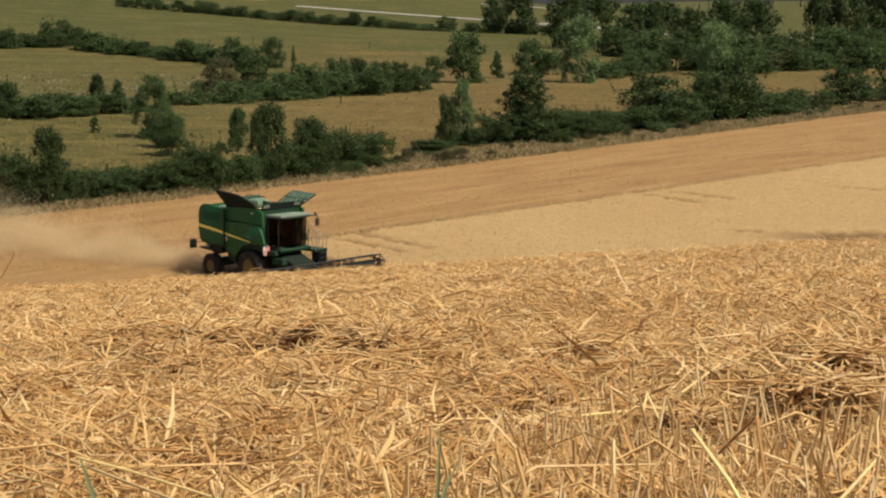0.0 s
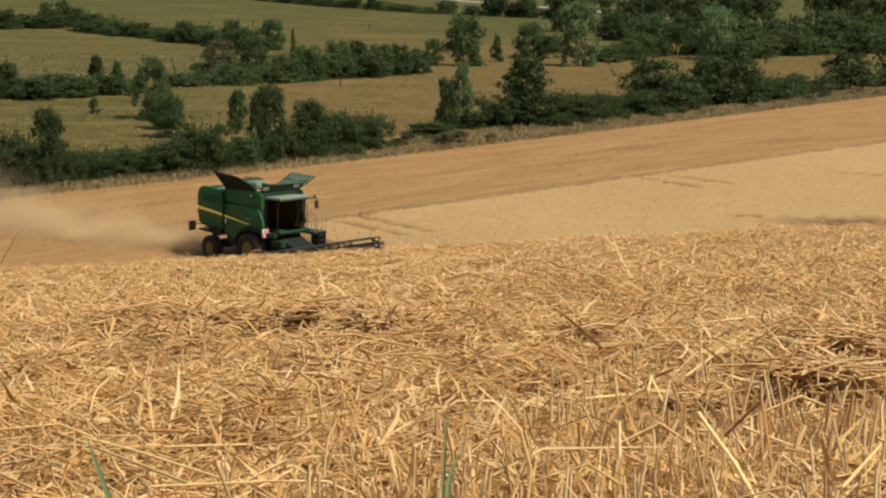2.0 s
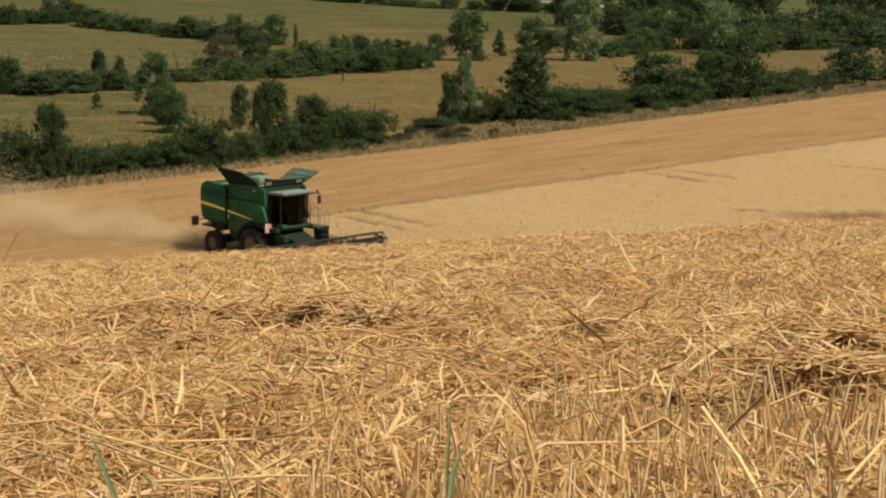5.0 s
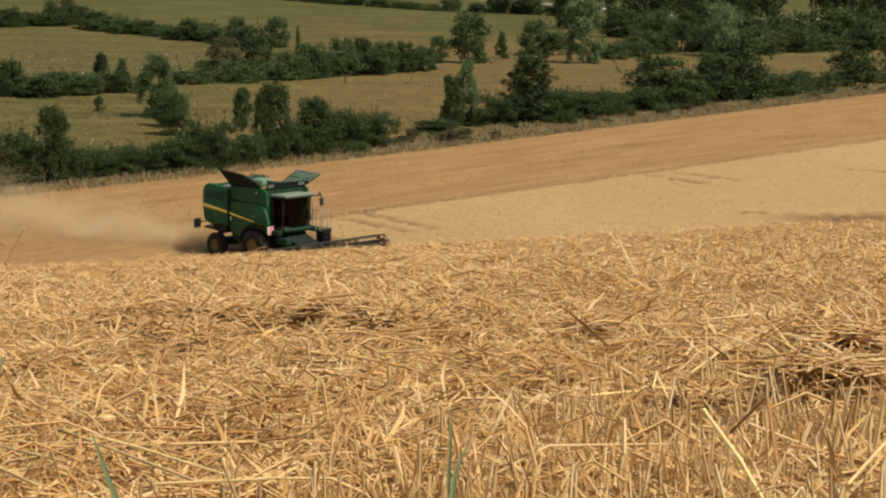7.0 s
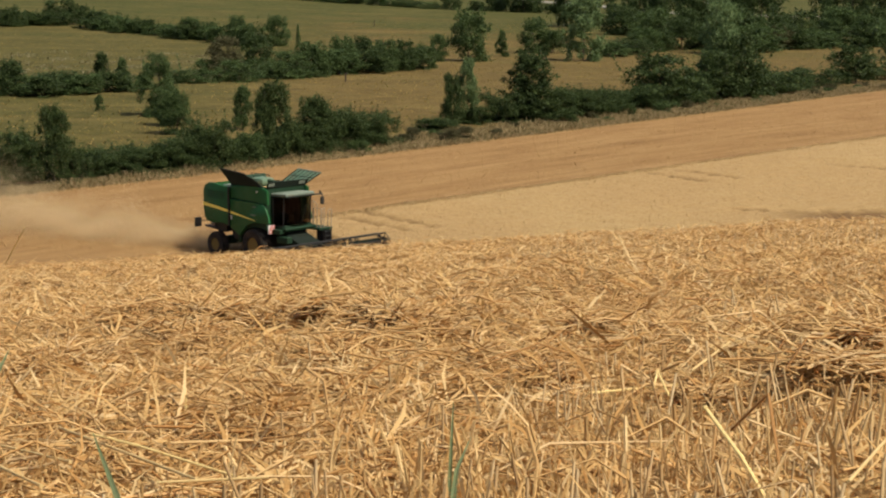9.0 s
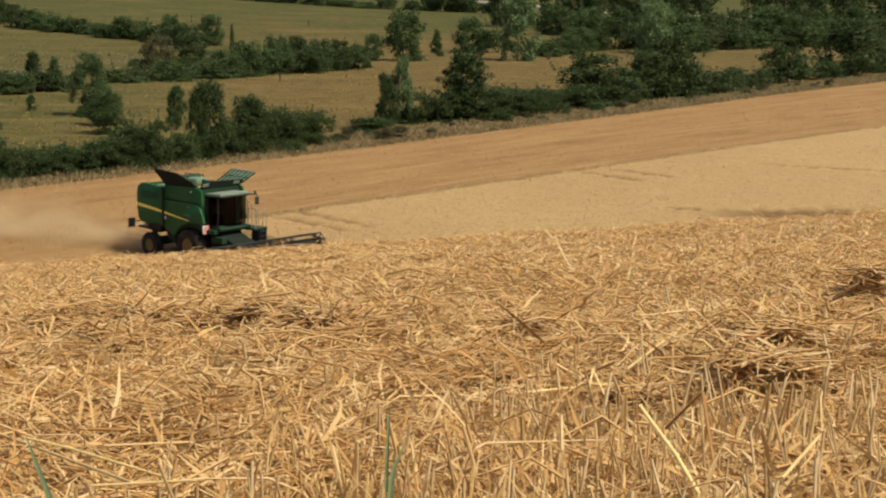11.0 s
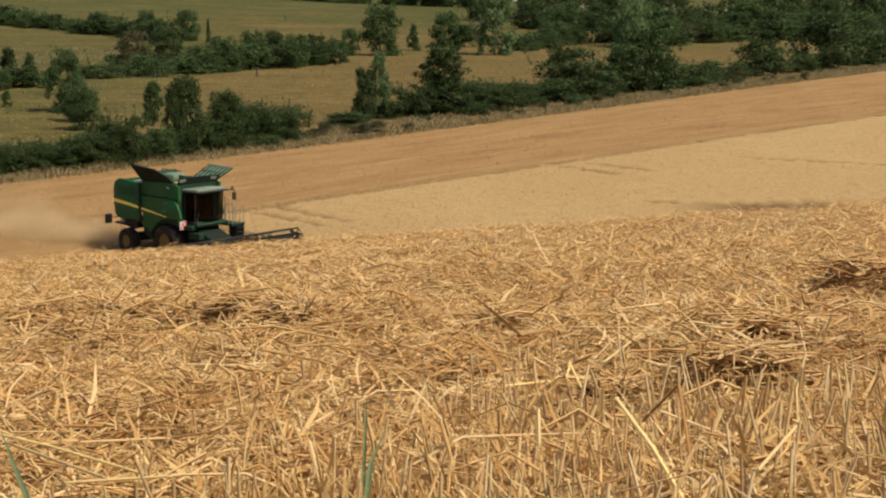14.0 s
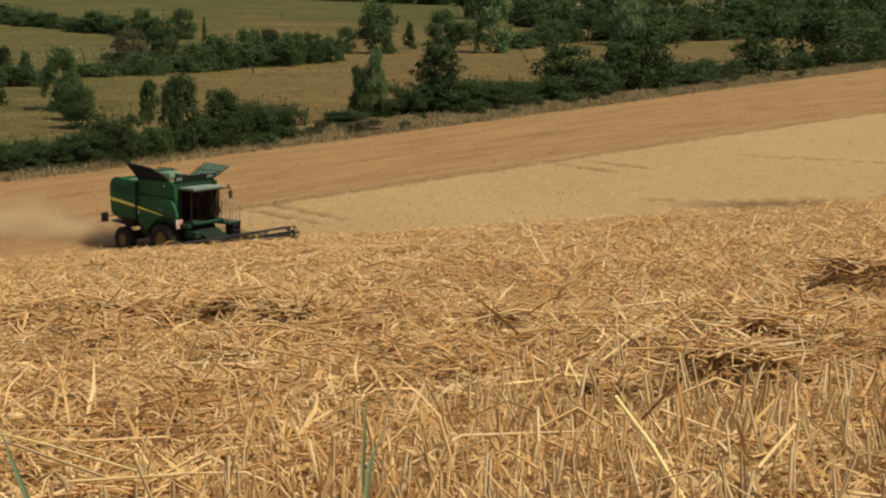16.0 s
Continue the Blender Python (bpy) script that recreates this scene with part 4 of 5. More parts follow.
M_red = paint("red_marking", (0.42, 0.03, 0.02), (0.25, 0.12, 0.07), 0.5)
M_white = paint("white_marking", (0.72, 0.70, 0.66), (0.45, 0.36, 0.24), 0.5)
M_seat = paint("cab_inside", (0.10, 0.055, 0.04), (0.14, 0.09, 0.06), 0.8)


def glass_material():
    m, n, l, b = material("tinted_glass", 0.06, 0, 0.6)
    b.inputs["Base Color"].default_value = (0.35, 0.30, 0.25, 1)
    b.inputs["Transmission Weight"].default_value = 1.0
    b.inputs["IOR"].default_value = 1.12
    return m


M_glass = glass_material()


def part(name, bm, mat, parent, label="", smooth=False):
    me = bpy.data.meshes.new(name)
    bmesh.ops.recalc_face_normals(bm, faces=bm.faces)
    if smooth:
        for face in bm.faces:
            face.smooth = True
        for edge in bm.edges:
            edge.smooth = edge.calc_face_angle(0.0) < 0.7
    bm.to_mesh(me)
    bm.free()
    me.materials.append(mat)
    o = new(name, me)
    o.parent = parent
    if label:
        tagged(o, label)
    return o


def box(lo, hi, bevel=0.0, bm=None):
    own = bm or bmesh.new()
    vs = bmesh.ops.create_cube(own, size=1)["verts"]
    for q in vs:
        q.co = Vector([lo[k] + (q.co[k] + 0.5) * (hi[k] - lo[k]) for k in range(3)])
    if bevel:
        es = list({e for q in vs for e in q.link_edges})
        bmesh.ops.bevel(own, geom=es, offset=bevel, segments=2, profile=0.5, affect="EDGES")
    return own


def profile(points, y0, y1, bevel=0.0, bm=None):
    """A slab of the side outline points (x, z) from y0 to y1."""
    own = bm or bmesh.new()
    a = [own.verts.new((x, y0, z)) for x, z in points]
    b = [own.verts.new((x, y1, z)) for x, z in points]
    fs = [own.faces.new(a), own.faces.new(b[::-1])]
    for k in range(len(a)):
        fs.append(own.faces.new((a[k], b[k], b[(k + 1) % len(a)], a[(k + 1) % len(a)])))
    if bevel:
        es = list(fs[0].edges) + list(fs[1].edges)
        bmesh.ops.bevel(own, geom=es, offset=bevel, segments=2, profile=0.5, affect="EDGES")
    return own


def rod(p, q, r, bm=None, sides=8, r2=None):
    own = bm or bmesh.new()
    p, q = Vector(p), Vector(q)
    d = q - p
    m = Matrix.Translation((p + q) / 2) @ d.to_track_quat("Z", "Y").to_matrix().to_4x4()
    bmesh.ops.create_cone(own, cap_ends=True, segments=sides, radius1=r, radius2=r if r2 is None else r2, depth=d.length, matrix=m)
    return own


def plate(points, thick, bm=None):
    """A flat sheet through 3D points, given a thickness."""
    own = bm or bmesh.new()
    ps = [Vector(p) for p in points]
    nrm = (ps[1] - ps[0]).cross(ps[2] - ps[0]).normalized() * thick
    a = [own.verts.new(p) for p in ps]
    b = [own.verts.new(p + nrm) for p in ps]
    own.faces.new(a)
    own.faces.new(b[::-1])
    for k in range(len(a)):
        own.faces.new((a[k], b[k], b[(k + 1) % len(a)], a[(k + 1) % len(a)]))
    return own


def lathe_y(points, centre, segs=32, closed=True):
    """Turned about the y axis: points (y, radius)."""
    own = bmesh.new()
    rings = []
    for y, r in points:
        rings.append([own.verts.new((centre[0] + r * math.cos(2 * math.pi * k / segs), centre[1] + y, centre[2] + r * math.sin(2 * math.pi * k / segs))) for k in range(segs)])
    for a, b in zip(rings, rings[1:]):
        for k in range(segs):
            own.faces.new((a[k], a[(k + 1) % segs], b[(k + 1) % segs], b[k]))
    if closed:
        own.faces.new(rings[0])
        own.faces.new(rings[-1][::-1])
    return own


def wheel(parent, x, y, r, w, side):
    """side: -1 for the machine's right, 1 for its left."""
    t = lathe_y([(-w / 2, r * 0.50), (-w / 2, r * 0.86), (-w * 0.40, r * 0.955), (w * 0.40, r * 0.955), (w / 2, r * 0.86), (w / 2, r * 0.50), (w * 0.3, r * 0.46), (-w * 0.3, r * 0.46), (-w / 2, r * 0.50)], (x, y, r), 32, False)
    lugs = 22
    for k in range(lugs * 2):
        an = math.pi * k / lugs
        s = 1 if k % 2 else -1
        p = Vector((x + math.cos(an) * r * 0.965, y + s * w * 0.46, r + math.sin(an) * r * 0.965))
        q = Vector((x + math.cos(an + 0.13) * r * 0.965, y + s * w * 0.02, r + math.sin(an + 0.13) * r * 0.965))
        rod(p, q, r * 0.036, t, 4)
    tyre = part("wheel", t, M_tyre, parent, "black lugged tyre grey with dust")
    face = side * w / 2
    rim = lathe_y([(face * 0.80, r * 0.50), (face * 0.82, r * 0.42), (face * 0.25, r * 0.38), (face * 0.25, r * 0.26), (face * 0.62, r * 0.20), (face * 0.62, r * 0.02)], (x, y, r))
    rim = part("rim", rim, M_rim, tyre, "dusty yellow steel rim")
    nuts = bmesh.new()
    for k in range(8):
        an = math.pi * k / 4
        rod((x + math.cos(an) * r * 0.14, y + face * 0.58, r + math.sin(an) * r * 0.14), (x + math.cos(an) * r * 0.14, y + face * 0.70, r + math.sin(an) * r * 0.14), r * 0.022, nuts, 6)
    part("wheel_nuts", nuts, M_black, tyre)


def combine_harvester(m):
    c = tagged_thing("combine_harvester", m, "dusty green combine harvester with yellow stripe cutting ripe wheat", "combine harvester")
    # hull: two side panels, the rear hood, the core between
    side = [(-4.72, 2.06), (-4.95, 2.28), (-5.02, 3.0), (-5.02, 3.85), (-4.88, 4.16), (-4.55, 4.32), (-4.2, 4.34), (-2.68, 4.13), (-2.68, 1.90), (-3.15, 2.12), (-3.6, 2.06), (-4.2, 1.98)]
    fore = [(-2.62, 3.50), (-0.4, 3.44), (0.28, 3.38), (0.46, 3.15), (0.66, 2.7), (0.76, 2.36), (0.45, 2.30), (0.1, 2.36), (-0.45, 2.33), (-0.95, 2.26), (-1.30, 2.08), (-1.58, 1.78), (-1.74, 1.50), (-1.95, 1.50), (-2.62, 1.86)]
    shoulder = [(-2.62, 3.54), (-2.62, 4.30), (-0.35, 4.34), (0.28, 4.30), (0.55, 4.16), (0.60, 3.38), (-0.4, 3.48)]
    for s in (-1, 1):
        y0, y1 = sorted((s * 1.50, s * 1.66))
        part("rear_side_panel", profile(side, y0, y1, 0.05), M_green, c, "glossy dark green side panel", True)
        part("front_side_panel", profile(fore, y0, y1, 0.05), M_green, c, "glossy dark green side panel", True)
        u0, u1 = sorted((s * 1.46, s * 1.60))
        part("tank_side_panel", profile(shoulder, u0, u1, 0.04), M_green, c, "dark green grain tank side", True)
        stripe = [(-5.03, 2.97), (-5.03, 3.16), (-3.8, 3.01), (-2.62, 2.82), (-1.5, 2.62), (-0.42, 2.44), (-0.5, 2.41), (-1.5, 2.54), (-2.62, 2.69), (-3.8, 2.84)]
        ys = sorted((s * 1.655, s * 1.672))
        part("stripe", profile(stripe, *ys), M_yellow, c, "bright yellow stripe rising to the rear")
        part("panel_seam", box((-2.70, ys[0] - 0.1, 1.95), (-2.60, ys[1] - 0.03, 4.2)), M_black, c, "dark gap between the side panels")
        part("badge", box((-2.56, ys[0], 2.34), (-2.45, ys[1] + 0.006, 2.56), 0.02), M_white, c, "small white plate")
        letter = bmesh.new()
        for k in range(4):
            box((-0.80 + k * 0.11, ys[0], 2.70), (-0.73 + k * 0.11, ys[1] + 0.004, 2.77), 0, letter)
        part("model_mark", letter, M_roof, c, "row of small unreadable pale marks")
        part("door_handle", box((-0.62, ys[0] - 0.02, 3.18), (-0.34, ys[1] + 0.02, 3.22), 0.01), M_roof, c, "pale latch")
        part("side_lamp", box((-0.36, u0 - 0.02, 4.02), (-0.26, u1 + 0.02, 4.12), 0.02), M_white, c, "small white lamp")
        for k in range(5):
            part("vent_slat", box((-4.6, ys[0] - 0.006, 3.48 + k * 0.09), (-3.1, ys[1] - 0.01, 3.51 + k * 0.09)), M_green_dark, c)
    core = [(-4.7, 2.1), (-4.9, 3.4), (-4.5, 3.9), (-2.7, 3.9), (0.3, 3.9), (0.35, 1.9), (-0.6, 2.1), (-1.4, 1.9), (-1.8, 1.5), (-2.6, 1.8), (-3.4, 2.05)]
    part("body", profile(core, -1.5, 1.5, 0.04), M_green_dark, c, "dark green hull between the side panels")
    part("rear_hood", profile([(-4.80, 2.1), (-5.10, 2.5), (-5.12, 3.7), (-4.92, 4.12), (-4.55, 4.26), (-4.55, 2.1)], -1.46, 1.46, 0.06), M_green, c, "rounded green rear hood", True)
    # engine deck
    part("engine_deck", box((-4.4, -1.42, 3.9), (-2.75, 1.45, 4.02), 0.03), M_black, c)
    part("engine_cover", box((-3.6, -1.38, 4.0), (-2.75, -0.4, 4.26), 0.06), M_roof, c, "pale dusty engine cover")
    part("exhaust", rod((-3.6, 0.7, 4.0), (-3.6, 0.7, 4.5), 0.09, None, 12), M_steel, c)
    rails = bmesh.new()
    for x in (-4.4, -3.6, -2.8):
        rod((x, 1.5, 4.0), (x, 1.5, 4.62), 0.022, rails)
    rod((-4.4, 1.5, 4.62), (-2.8, 1.5, 4.62), 0.022, rails)
    part("deck_rail", rails, M_black, c)
    # grain tank with its four opened flaps
    tank = bmesh.new()
    for lo, hi in (((-2.6, -1.46, 3.8), (0.3, -1.38, 4.36)), ((-2.6, 1.38, 3.8), (0.3, 1.46, 4.36)), ((-2.6, -1.38, 3.8), (-2.52, 1.38, 4.36)), ((0.22, -1.38, 3.8), (0.3, 1.38, 4.36))):
        box(lo, hi, 0, tank)
    part("grain_tank", tank, M_green_dark, c)
    part("tank_grain", profile([(-2.5, 3.92), (-1.2, 4.2), (0.2, 3.92)], -1.36, 1.36), M_straw, c, "heap of pale grain")
    right_flap = part("tank_flap", plate([(-2.55, -1.50, 4.30), (0.10, -1.50, 4.34), (-0.22, -1.62, 4.66), (-1.10, -1.78, 5.04), (-3.20, -1.84, 5.24)], 0.05), M_header, c, "dark raised side flap of the tank")
    part("rim_bar", rod((-1.10, -1.79, 5.05), (-3.20, -1.85, 5.25), 0.03, None, 6), M_black, right_flap)
    # paler than the other flaps: sky light on its inner face is in the colour
    left_flap = part("tank_flap", plate([(-1.6, 1.50, 4.34), (0.42, 1.50, 4.34), (0.95, 2.15, 4.92), (-1.00, 2.15, 5.02)], 0.03), M_grid, c, "ribbed green tank flap leaning outwards, skylight painted into its pale colour")
    for k in range(7):
        t = k / 6
        part("rib", rod((-1.6 + 2.02 * t, 1.47, 4.35), (-1.0 + 1.95 * t, 2.12, 5.03 - 0.10 * t), 0.035, None, 6), M_header, left_flap, "dark folded rib")
    part("rib", rod((-1.0, 2.15, 5.04), (0.95, 2.15, 4.94), 0.05, None, 6), M_roof, left_flap, "pale folded rim of the flap")
    part("rib", rod((-1.30, 1.80, 4.70), (0.68, 1.80, 4.66), 0.025, None, 6), M_header, left_flap, "dark folded rib")
    part("tank_flap", plate([(-2.56, -1.30, 4.30), (-2.56, 1.30, 4.30), (-2.9, 1.2, 4.72), (-2.9, -1.2, 4.72)], 0.05), M_green_dark, c, "dark green raised tank flap")
    front_flap = part("tank_flap", plate([(0.30, -1.46, 4.30), (0.30, 1.46, 4.30), (0.45, 1.66, 4.62), (0.45, -1.40, 4.66)], 0.05), M_header, c, "low dark front tank flap")
    for y in (-1.15, 1.15):
        part("pane", plate([(0.41, y - 0.22, 4.38), (0.41, y + 0.22, 4.38), (0.475, y + 0.22, 4.56), (0.475, y - 0.22, 4.56)], -0.05), M_roof, front_flap, "pale inspection pane")
    part("tank_cover", box((-2.2, -0.5, 4.24), (-1.1, 0.5, 4.68), 0.18), M_grid, c, "rounded pale green tank filler cover", True)
    part("tank_auger", rod((-2.4, 0, 4.62), (0.2, 0, 4.40), 0.10, None, 14), M_green_dark, c)
    # unloading pipe folded along the far side
    part("unloading_pipe", rod((0.0, 1.9, 3.75), (-5.0, 2.0, 3.75), 0.21, None, 16), M_green, c)
    # cab with a bowed windscreen
    part("cab_floor", box((0.30, -1.02, 1.95), (1.40, 1.02, 2.22), 0.06), M_green_dark, c)
    for y in (-1.02, 1.02):
        part("cab_post", rod((0.42, y, 2.15), (0.42, y, 3.84), 0.06), M_black, c)
        part("cab_post", rod((1.22, y, 2.15), (1.32, y, 3.84), 0.03), M_black, c)
        part("window_rail", rod((0.46, y, 2.17), (1.20, y, 2.17), 0.045), M_black, c)
    bow = [(1.20, -1.0), (1.40, -0.6), (1.46, 0.0), (1.40, 0.6), (1.20, 1.0)]
    screen = bmesh.new()
    for (xa, ya), (xb, yb) in zip(bow, bow[1:]):
        plate([(xa, ya, 2.17), (xb, yb, 2.17), (xb + 0.10, yb, 3.84), (xa + 0.10, ya, 3.84)], 0.012, screen)
    part("windscreen", screen, M_glass, c, "dark bowed windscreen")
    for y in (-1.02, 1.02):
        part("side_window", plate([(0.42, y, 2.17), (1.22, y, 2.17), (1.32, y, 3.84), (0.42, y, 3.84)], 0.012), M_glass, c, "dark tinted cab glass")
    part("cab_back", box((0.32, -1.02, 2.1), (0.38, 1.02, 3.84)), M_seat, c)
    seat = box((0.5, -0.28, 2.2), (0.95, 0.28, 2.65), 0.06)
    box((0.44, -0.27, 2.6), (0.58, 0.27, 3.35), 0.05, seat)
    part("driver_seat", seat, M_seat, c, "empty dark cloth seat")
    wheel_col = rod((1.2, 0, 2.2), (1.1, 0, 2.82), 0.045)
    bmesh.ops.create_cone(wheel_col, cap_ends=True, segments=16, radius1=0.2, radius2=0.2, depth=0.03, matrix=Matrix.Translation((1.08, 0, 2.86)) @ Matrix.Rotation(-0.4, 4, "Y"))
    part("steering_wheel", wheel_col, M_black, c)
    part("side_console", box((0.6, -0.75, 2.2), (1.1, -0.45, 2.85), 0.04), M_black, c)
    roof = box((0.22, -1.10, 3.88), (1.58, 1.10, 4.06), 0.07)
    for q in roof.verts:
        q.co.z += 0.04 * (q.co.x - 0.5) - 0.05 * q.co.y ** 2
    roof = part("cab_roof", roof, M_roof, c, "pale dusty cab roof", True)
    part("roof_edge", box((0.24, -1.08, 3.80), (1.60, 1.08, 3.885), 0.03), M_header, roof, "dark roof surround")
    for y in (-0.8, -0.5, 0.5, 0.8):
        part("work_lamp", box((1.56, y - 0.09, 3.80), (1.64, y + 0.09, 3.90), 0.02), M_black, roof)
    part("beacon", rod((1.45, 1.62, 3.86), (1.45, 1.62, 4.0), 0.06, None, 12, 0.05), M_black, roof, "dark beacon")
    part("wiper", rod((1.50, 0.1, 2.3), (1.56, 0.45, 3.3), 0.015, None, 5), M_black, c)
    part("bumper", profile([(0.9, 2.02), (1.0, 2.14), (1.46, 2.12), (1.55, 2.04), (1.5, 1.92), (0.9, 1.88)], -1.1, 1.2, 0.04), M_green_dark, c, "curved green sill below the windscreen", True)
    # mirror on its arm
    arm = rod((1.45, 0.95, 3.84), (1.5, 1.72, 3.82), 0.045)
    rod((1.5, 1.72, 3.82), (1.5, 1.72, 3.5), 0.025, arm)
    arm = part("mirror_arm", arm, M_black, c)
    part("mirror", box((1.45, 1.59, 3.22), (1.55, 1.85, 3.66), 0.04), M_black, arm, "black mirror housing")
    # platform, steps and handrails on the left side
    part("platform", box((0.3, 0.98, 1.82), (2.05, 1.98, 1.95), 0.02), M_green_dark, c)
    for x, y, z in ((1.4, 1.05, 3.5), (1.75, 1.05, 3.3), (2.0, 1.10, 3.0), (2.0, 1.36, 3.1), (2.0, 1.66, 2.95), (2.0, 1.92, 2.98), (1.2, 1.94, 2.9), (0.5, 1.94, 2.9)):
        part("handrail_post", rod((x, y, 1.92), (x, y + 0.04, z), 0.028), M_steel, c, "pale tube handrail")
    for p, q in (((2.0, 1.40, 3.1), (2.0, 1.14, 3.0)), ((2.0, 1.70, 2.95), (2.0, 1.96, 2.98)), ((0.5, 1.98, 2.9), (1.2, 1.98, 2.9)), ((2.0, 1.12, 2.45), (2.0, 1.38, 2.45)), ((1.4, 1.09, 3.5), (1.75, 1.09, 3.3))):
        part("handrail", rod(p, q, 0.026), M_steel, c, "pale tube handrail")
    ladder = bmesh.new()
    for y in (1.35, 1.85):
        rod((2.08, y, 0.6), (2.06, y, 1.9), 0.035, ladder)
    ladder = part("ladder", ladder, M_black, c)
    for k in range(5):
        part("rung", box((2.0, 1.33, 0.65 + k * 0.26), (2.16, 1.87, 0.69 + k * 0.26)), M_black, ladder)
    part("battery_box", box((1.45, 1.3, 1.0), (1.98, 1.92, 1.80), 0.04), M_black, c)
    part("toolbox", box((0.4, -1.35, 1.75), (1.3, -0.98, 2.0), 0.04), M_green_dark, c)
    # warning board by the front wheel
    board = part("warning_board", box((0.62, -1.62, 1.76), (0.66, -1.16, 2.24)), M_white, c, "red and white striped warning board")
    for k in range(3):
        part("red_bar", plate([(0.665, -1.62 + 0.16 * k, 1.76), (0.665, -1.54 + 0.16 * k, 1.76), (0.665, -1.40 + 0.12 * k, 2.24), (0.665, -1.48 + 0.12 * k, 2.24)], 0.004), M_red, board, "red bar")
    # axles and wheels
    axle = rod((-0.6, -1.3, 0.98), (-0.6, 1.3, 0.98), 0.2, None, 12)
    box((-0.95, -0.9, 0.7), (-0.25, 0.9, 1.9), 0.05, axle)
    part("front_axle", axle, M_black, c)
    rear = rod((-4.0, -1.4, 0.74), (-4.0, 1.4, 0.74), 0.11, None, 10)
    box((-4.2, -0.7, 0.76), (-3.8, 0.7, 1.15), 0.04, rear)
    box((-4.15, -0.25, 0.9), (-3.85, 0.25, 2.1), 0.04, rear)
    part("rear_axle", rear, M_green_dark, c)
    for s in (-1, 1):
        wheel(c, -0.6, s * 1.42, 0.98, 0.72, s)
        wheel(c, -4.0, s * 1.45, 0.74, 0.54, s)
        part("frame_leg", box((-2.35, s * 1.2 - 0.12, 0.95), (-2.1, s * 1.2 + 0.12, 1.9), 0.03), M_green_dark, c)
    under = profile([(-3.3, 1.95), (-1.6, 1.75), (-1.75, 1.05), (-2.9, 1.1)], -1.15, 1.15, 0.05)
    part("sieve_box", under, M_black, c, "dark underside of the threshing body")
    # chopper and spreader at the rear
    part("straw_chopper", profile([(-4.6, 2.15), (-3.5, 2.05), (-3.4, 1.5), (-4.0, 1.38), (-4.55, 1.6)], -1.25, 1.25, 0.04), M_black, c)
    part("spreader", plate([(-4.2, -1.3, 1.55), (-4.2, 1.3, 1.55), (-5.15, 1.5, 1.68), (-5.15, -1.5, 1.68)], 0.09), M_black, c, "dark straw spreader plate")
    part("tail_lamp", box((-4.45, -1.64, 1.82), (-4.2, -1.5, 1.98), 0.03), M_steel, c, "small pale bracket")
    for s in (-1, 1):
        a = rod((-4.75, s * 1.5, 2.1), (-4.95, s * 2.0, 2.05), 0.03)
        a = part("lamp_arm", a, M_black, c)
        part("tail_lamp_board", box((-5.02, s * 2.12 - 0.24, 1.74), (-4.93, s * 2.12 + 0.24, 2.28), 0.03), M_black, a, "dark rear lamp board")
    # feeder house
    part("feeder_house", profile([(0.3, 1.8), (0.8, 1.85), (3.0, 1.0), (3.0, 0.35), (0.4, 1.0)], -0.80, 0.80, 0.04), M_header, c, "dark feeder house")
    part("feeder_cover", box((0.9, -1.25, 1.25), (1.8, -0.85, 1.62), 0.05), M_green_dark, c)
    for s in (-1, 1):
        part("lift_ram", rod((0.2, s * 0.92, 0.85), (2.6, s * 0.92, 0.6), 0.06, None, 8), M_steel, c)
    # header with its reel
    H = 4.75
    hd = part("header", profile([(2.95, 0.28), (2.95, 1.10), (3.06, 1.10), (3.12, 0.40), (3.85, 0.20), (3.85, 0.14)], -H, H), M_header, c, "wide dark green cutting header")
    part("header_beam", rod((2.98, -H, 1.36), (2.98, H, 1.36), 0.045, None, 8), M_black, hd, "slim black tube above the header")
    for y in (-3.4, -1.9, 1.3, 3.0):
        brace = rod((2.98, y, 0.95), (2.98, y - 0.14, 1.36), 0.035, None, 6)
        rod((2.98, y, 0.95), (2.98, y + 0.14, 1.36), 0.035, brace, 6)
        part("beam_brace", brace, M_black, hd)
    part("screw", rod((3.35, -H, 0.60), (3.35, H, 0.60), 0.2, None, 12), M_header, hd, "dark feeding screw")
    flights = bmesh.new()
    for k in range(26):
        y = -H + 0.2 + k * (2 * H - 0.4) / 25
        bmesh.ops.create_cone(flights, cap_ends=True, segments=14, radius1=0.30, radius2=0.30, depth=0.02, matrix=Matrix.Translation((3.35, y, 0.60)) @ Matrix.Rotation(radians(90 + (12 if y < 0 else -12)), 4, "X"))
    part("screw_flights", flights, M_black, hd)
    part("cutter_bar", box((3.8, -H, 0.12), (3.96, H, 0.18)), M_black, hd)
    for s in (-1, 1):
        y0, y1 = sorted((s * H, s * (H + 0.12)))
        part("end_sheet", profile([(2.9, 0.15), (2.9, 1.05), (3.3, 1.10), (3.8, 0.65), (4.3, 0.12), (3.8, 0.08)], y0, y1, 0.02), M_green if s < 0 else M_header, hd, "pointed crop divider")
        part("reel_arm", rod((3.0, s * (H - 0.1), 1.22), (3.75, s * (H - 0.1), 1.15), 0.055, None, 6), M_black, hd)
    part("reel_arm", rod((3.0, 0, 1.22), (3.75, 0, 1.15), 0.055, None, 6), M_black, hd)
    rx, rz, rr = 3.55, 1.0, 0.5
    part("reel_shaft", rod((rx, -H + 0.15, rz), (rx, H - 0.15, rz), 0.06, None, 8), M_black, hd)
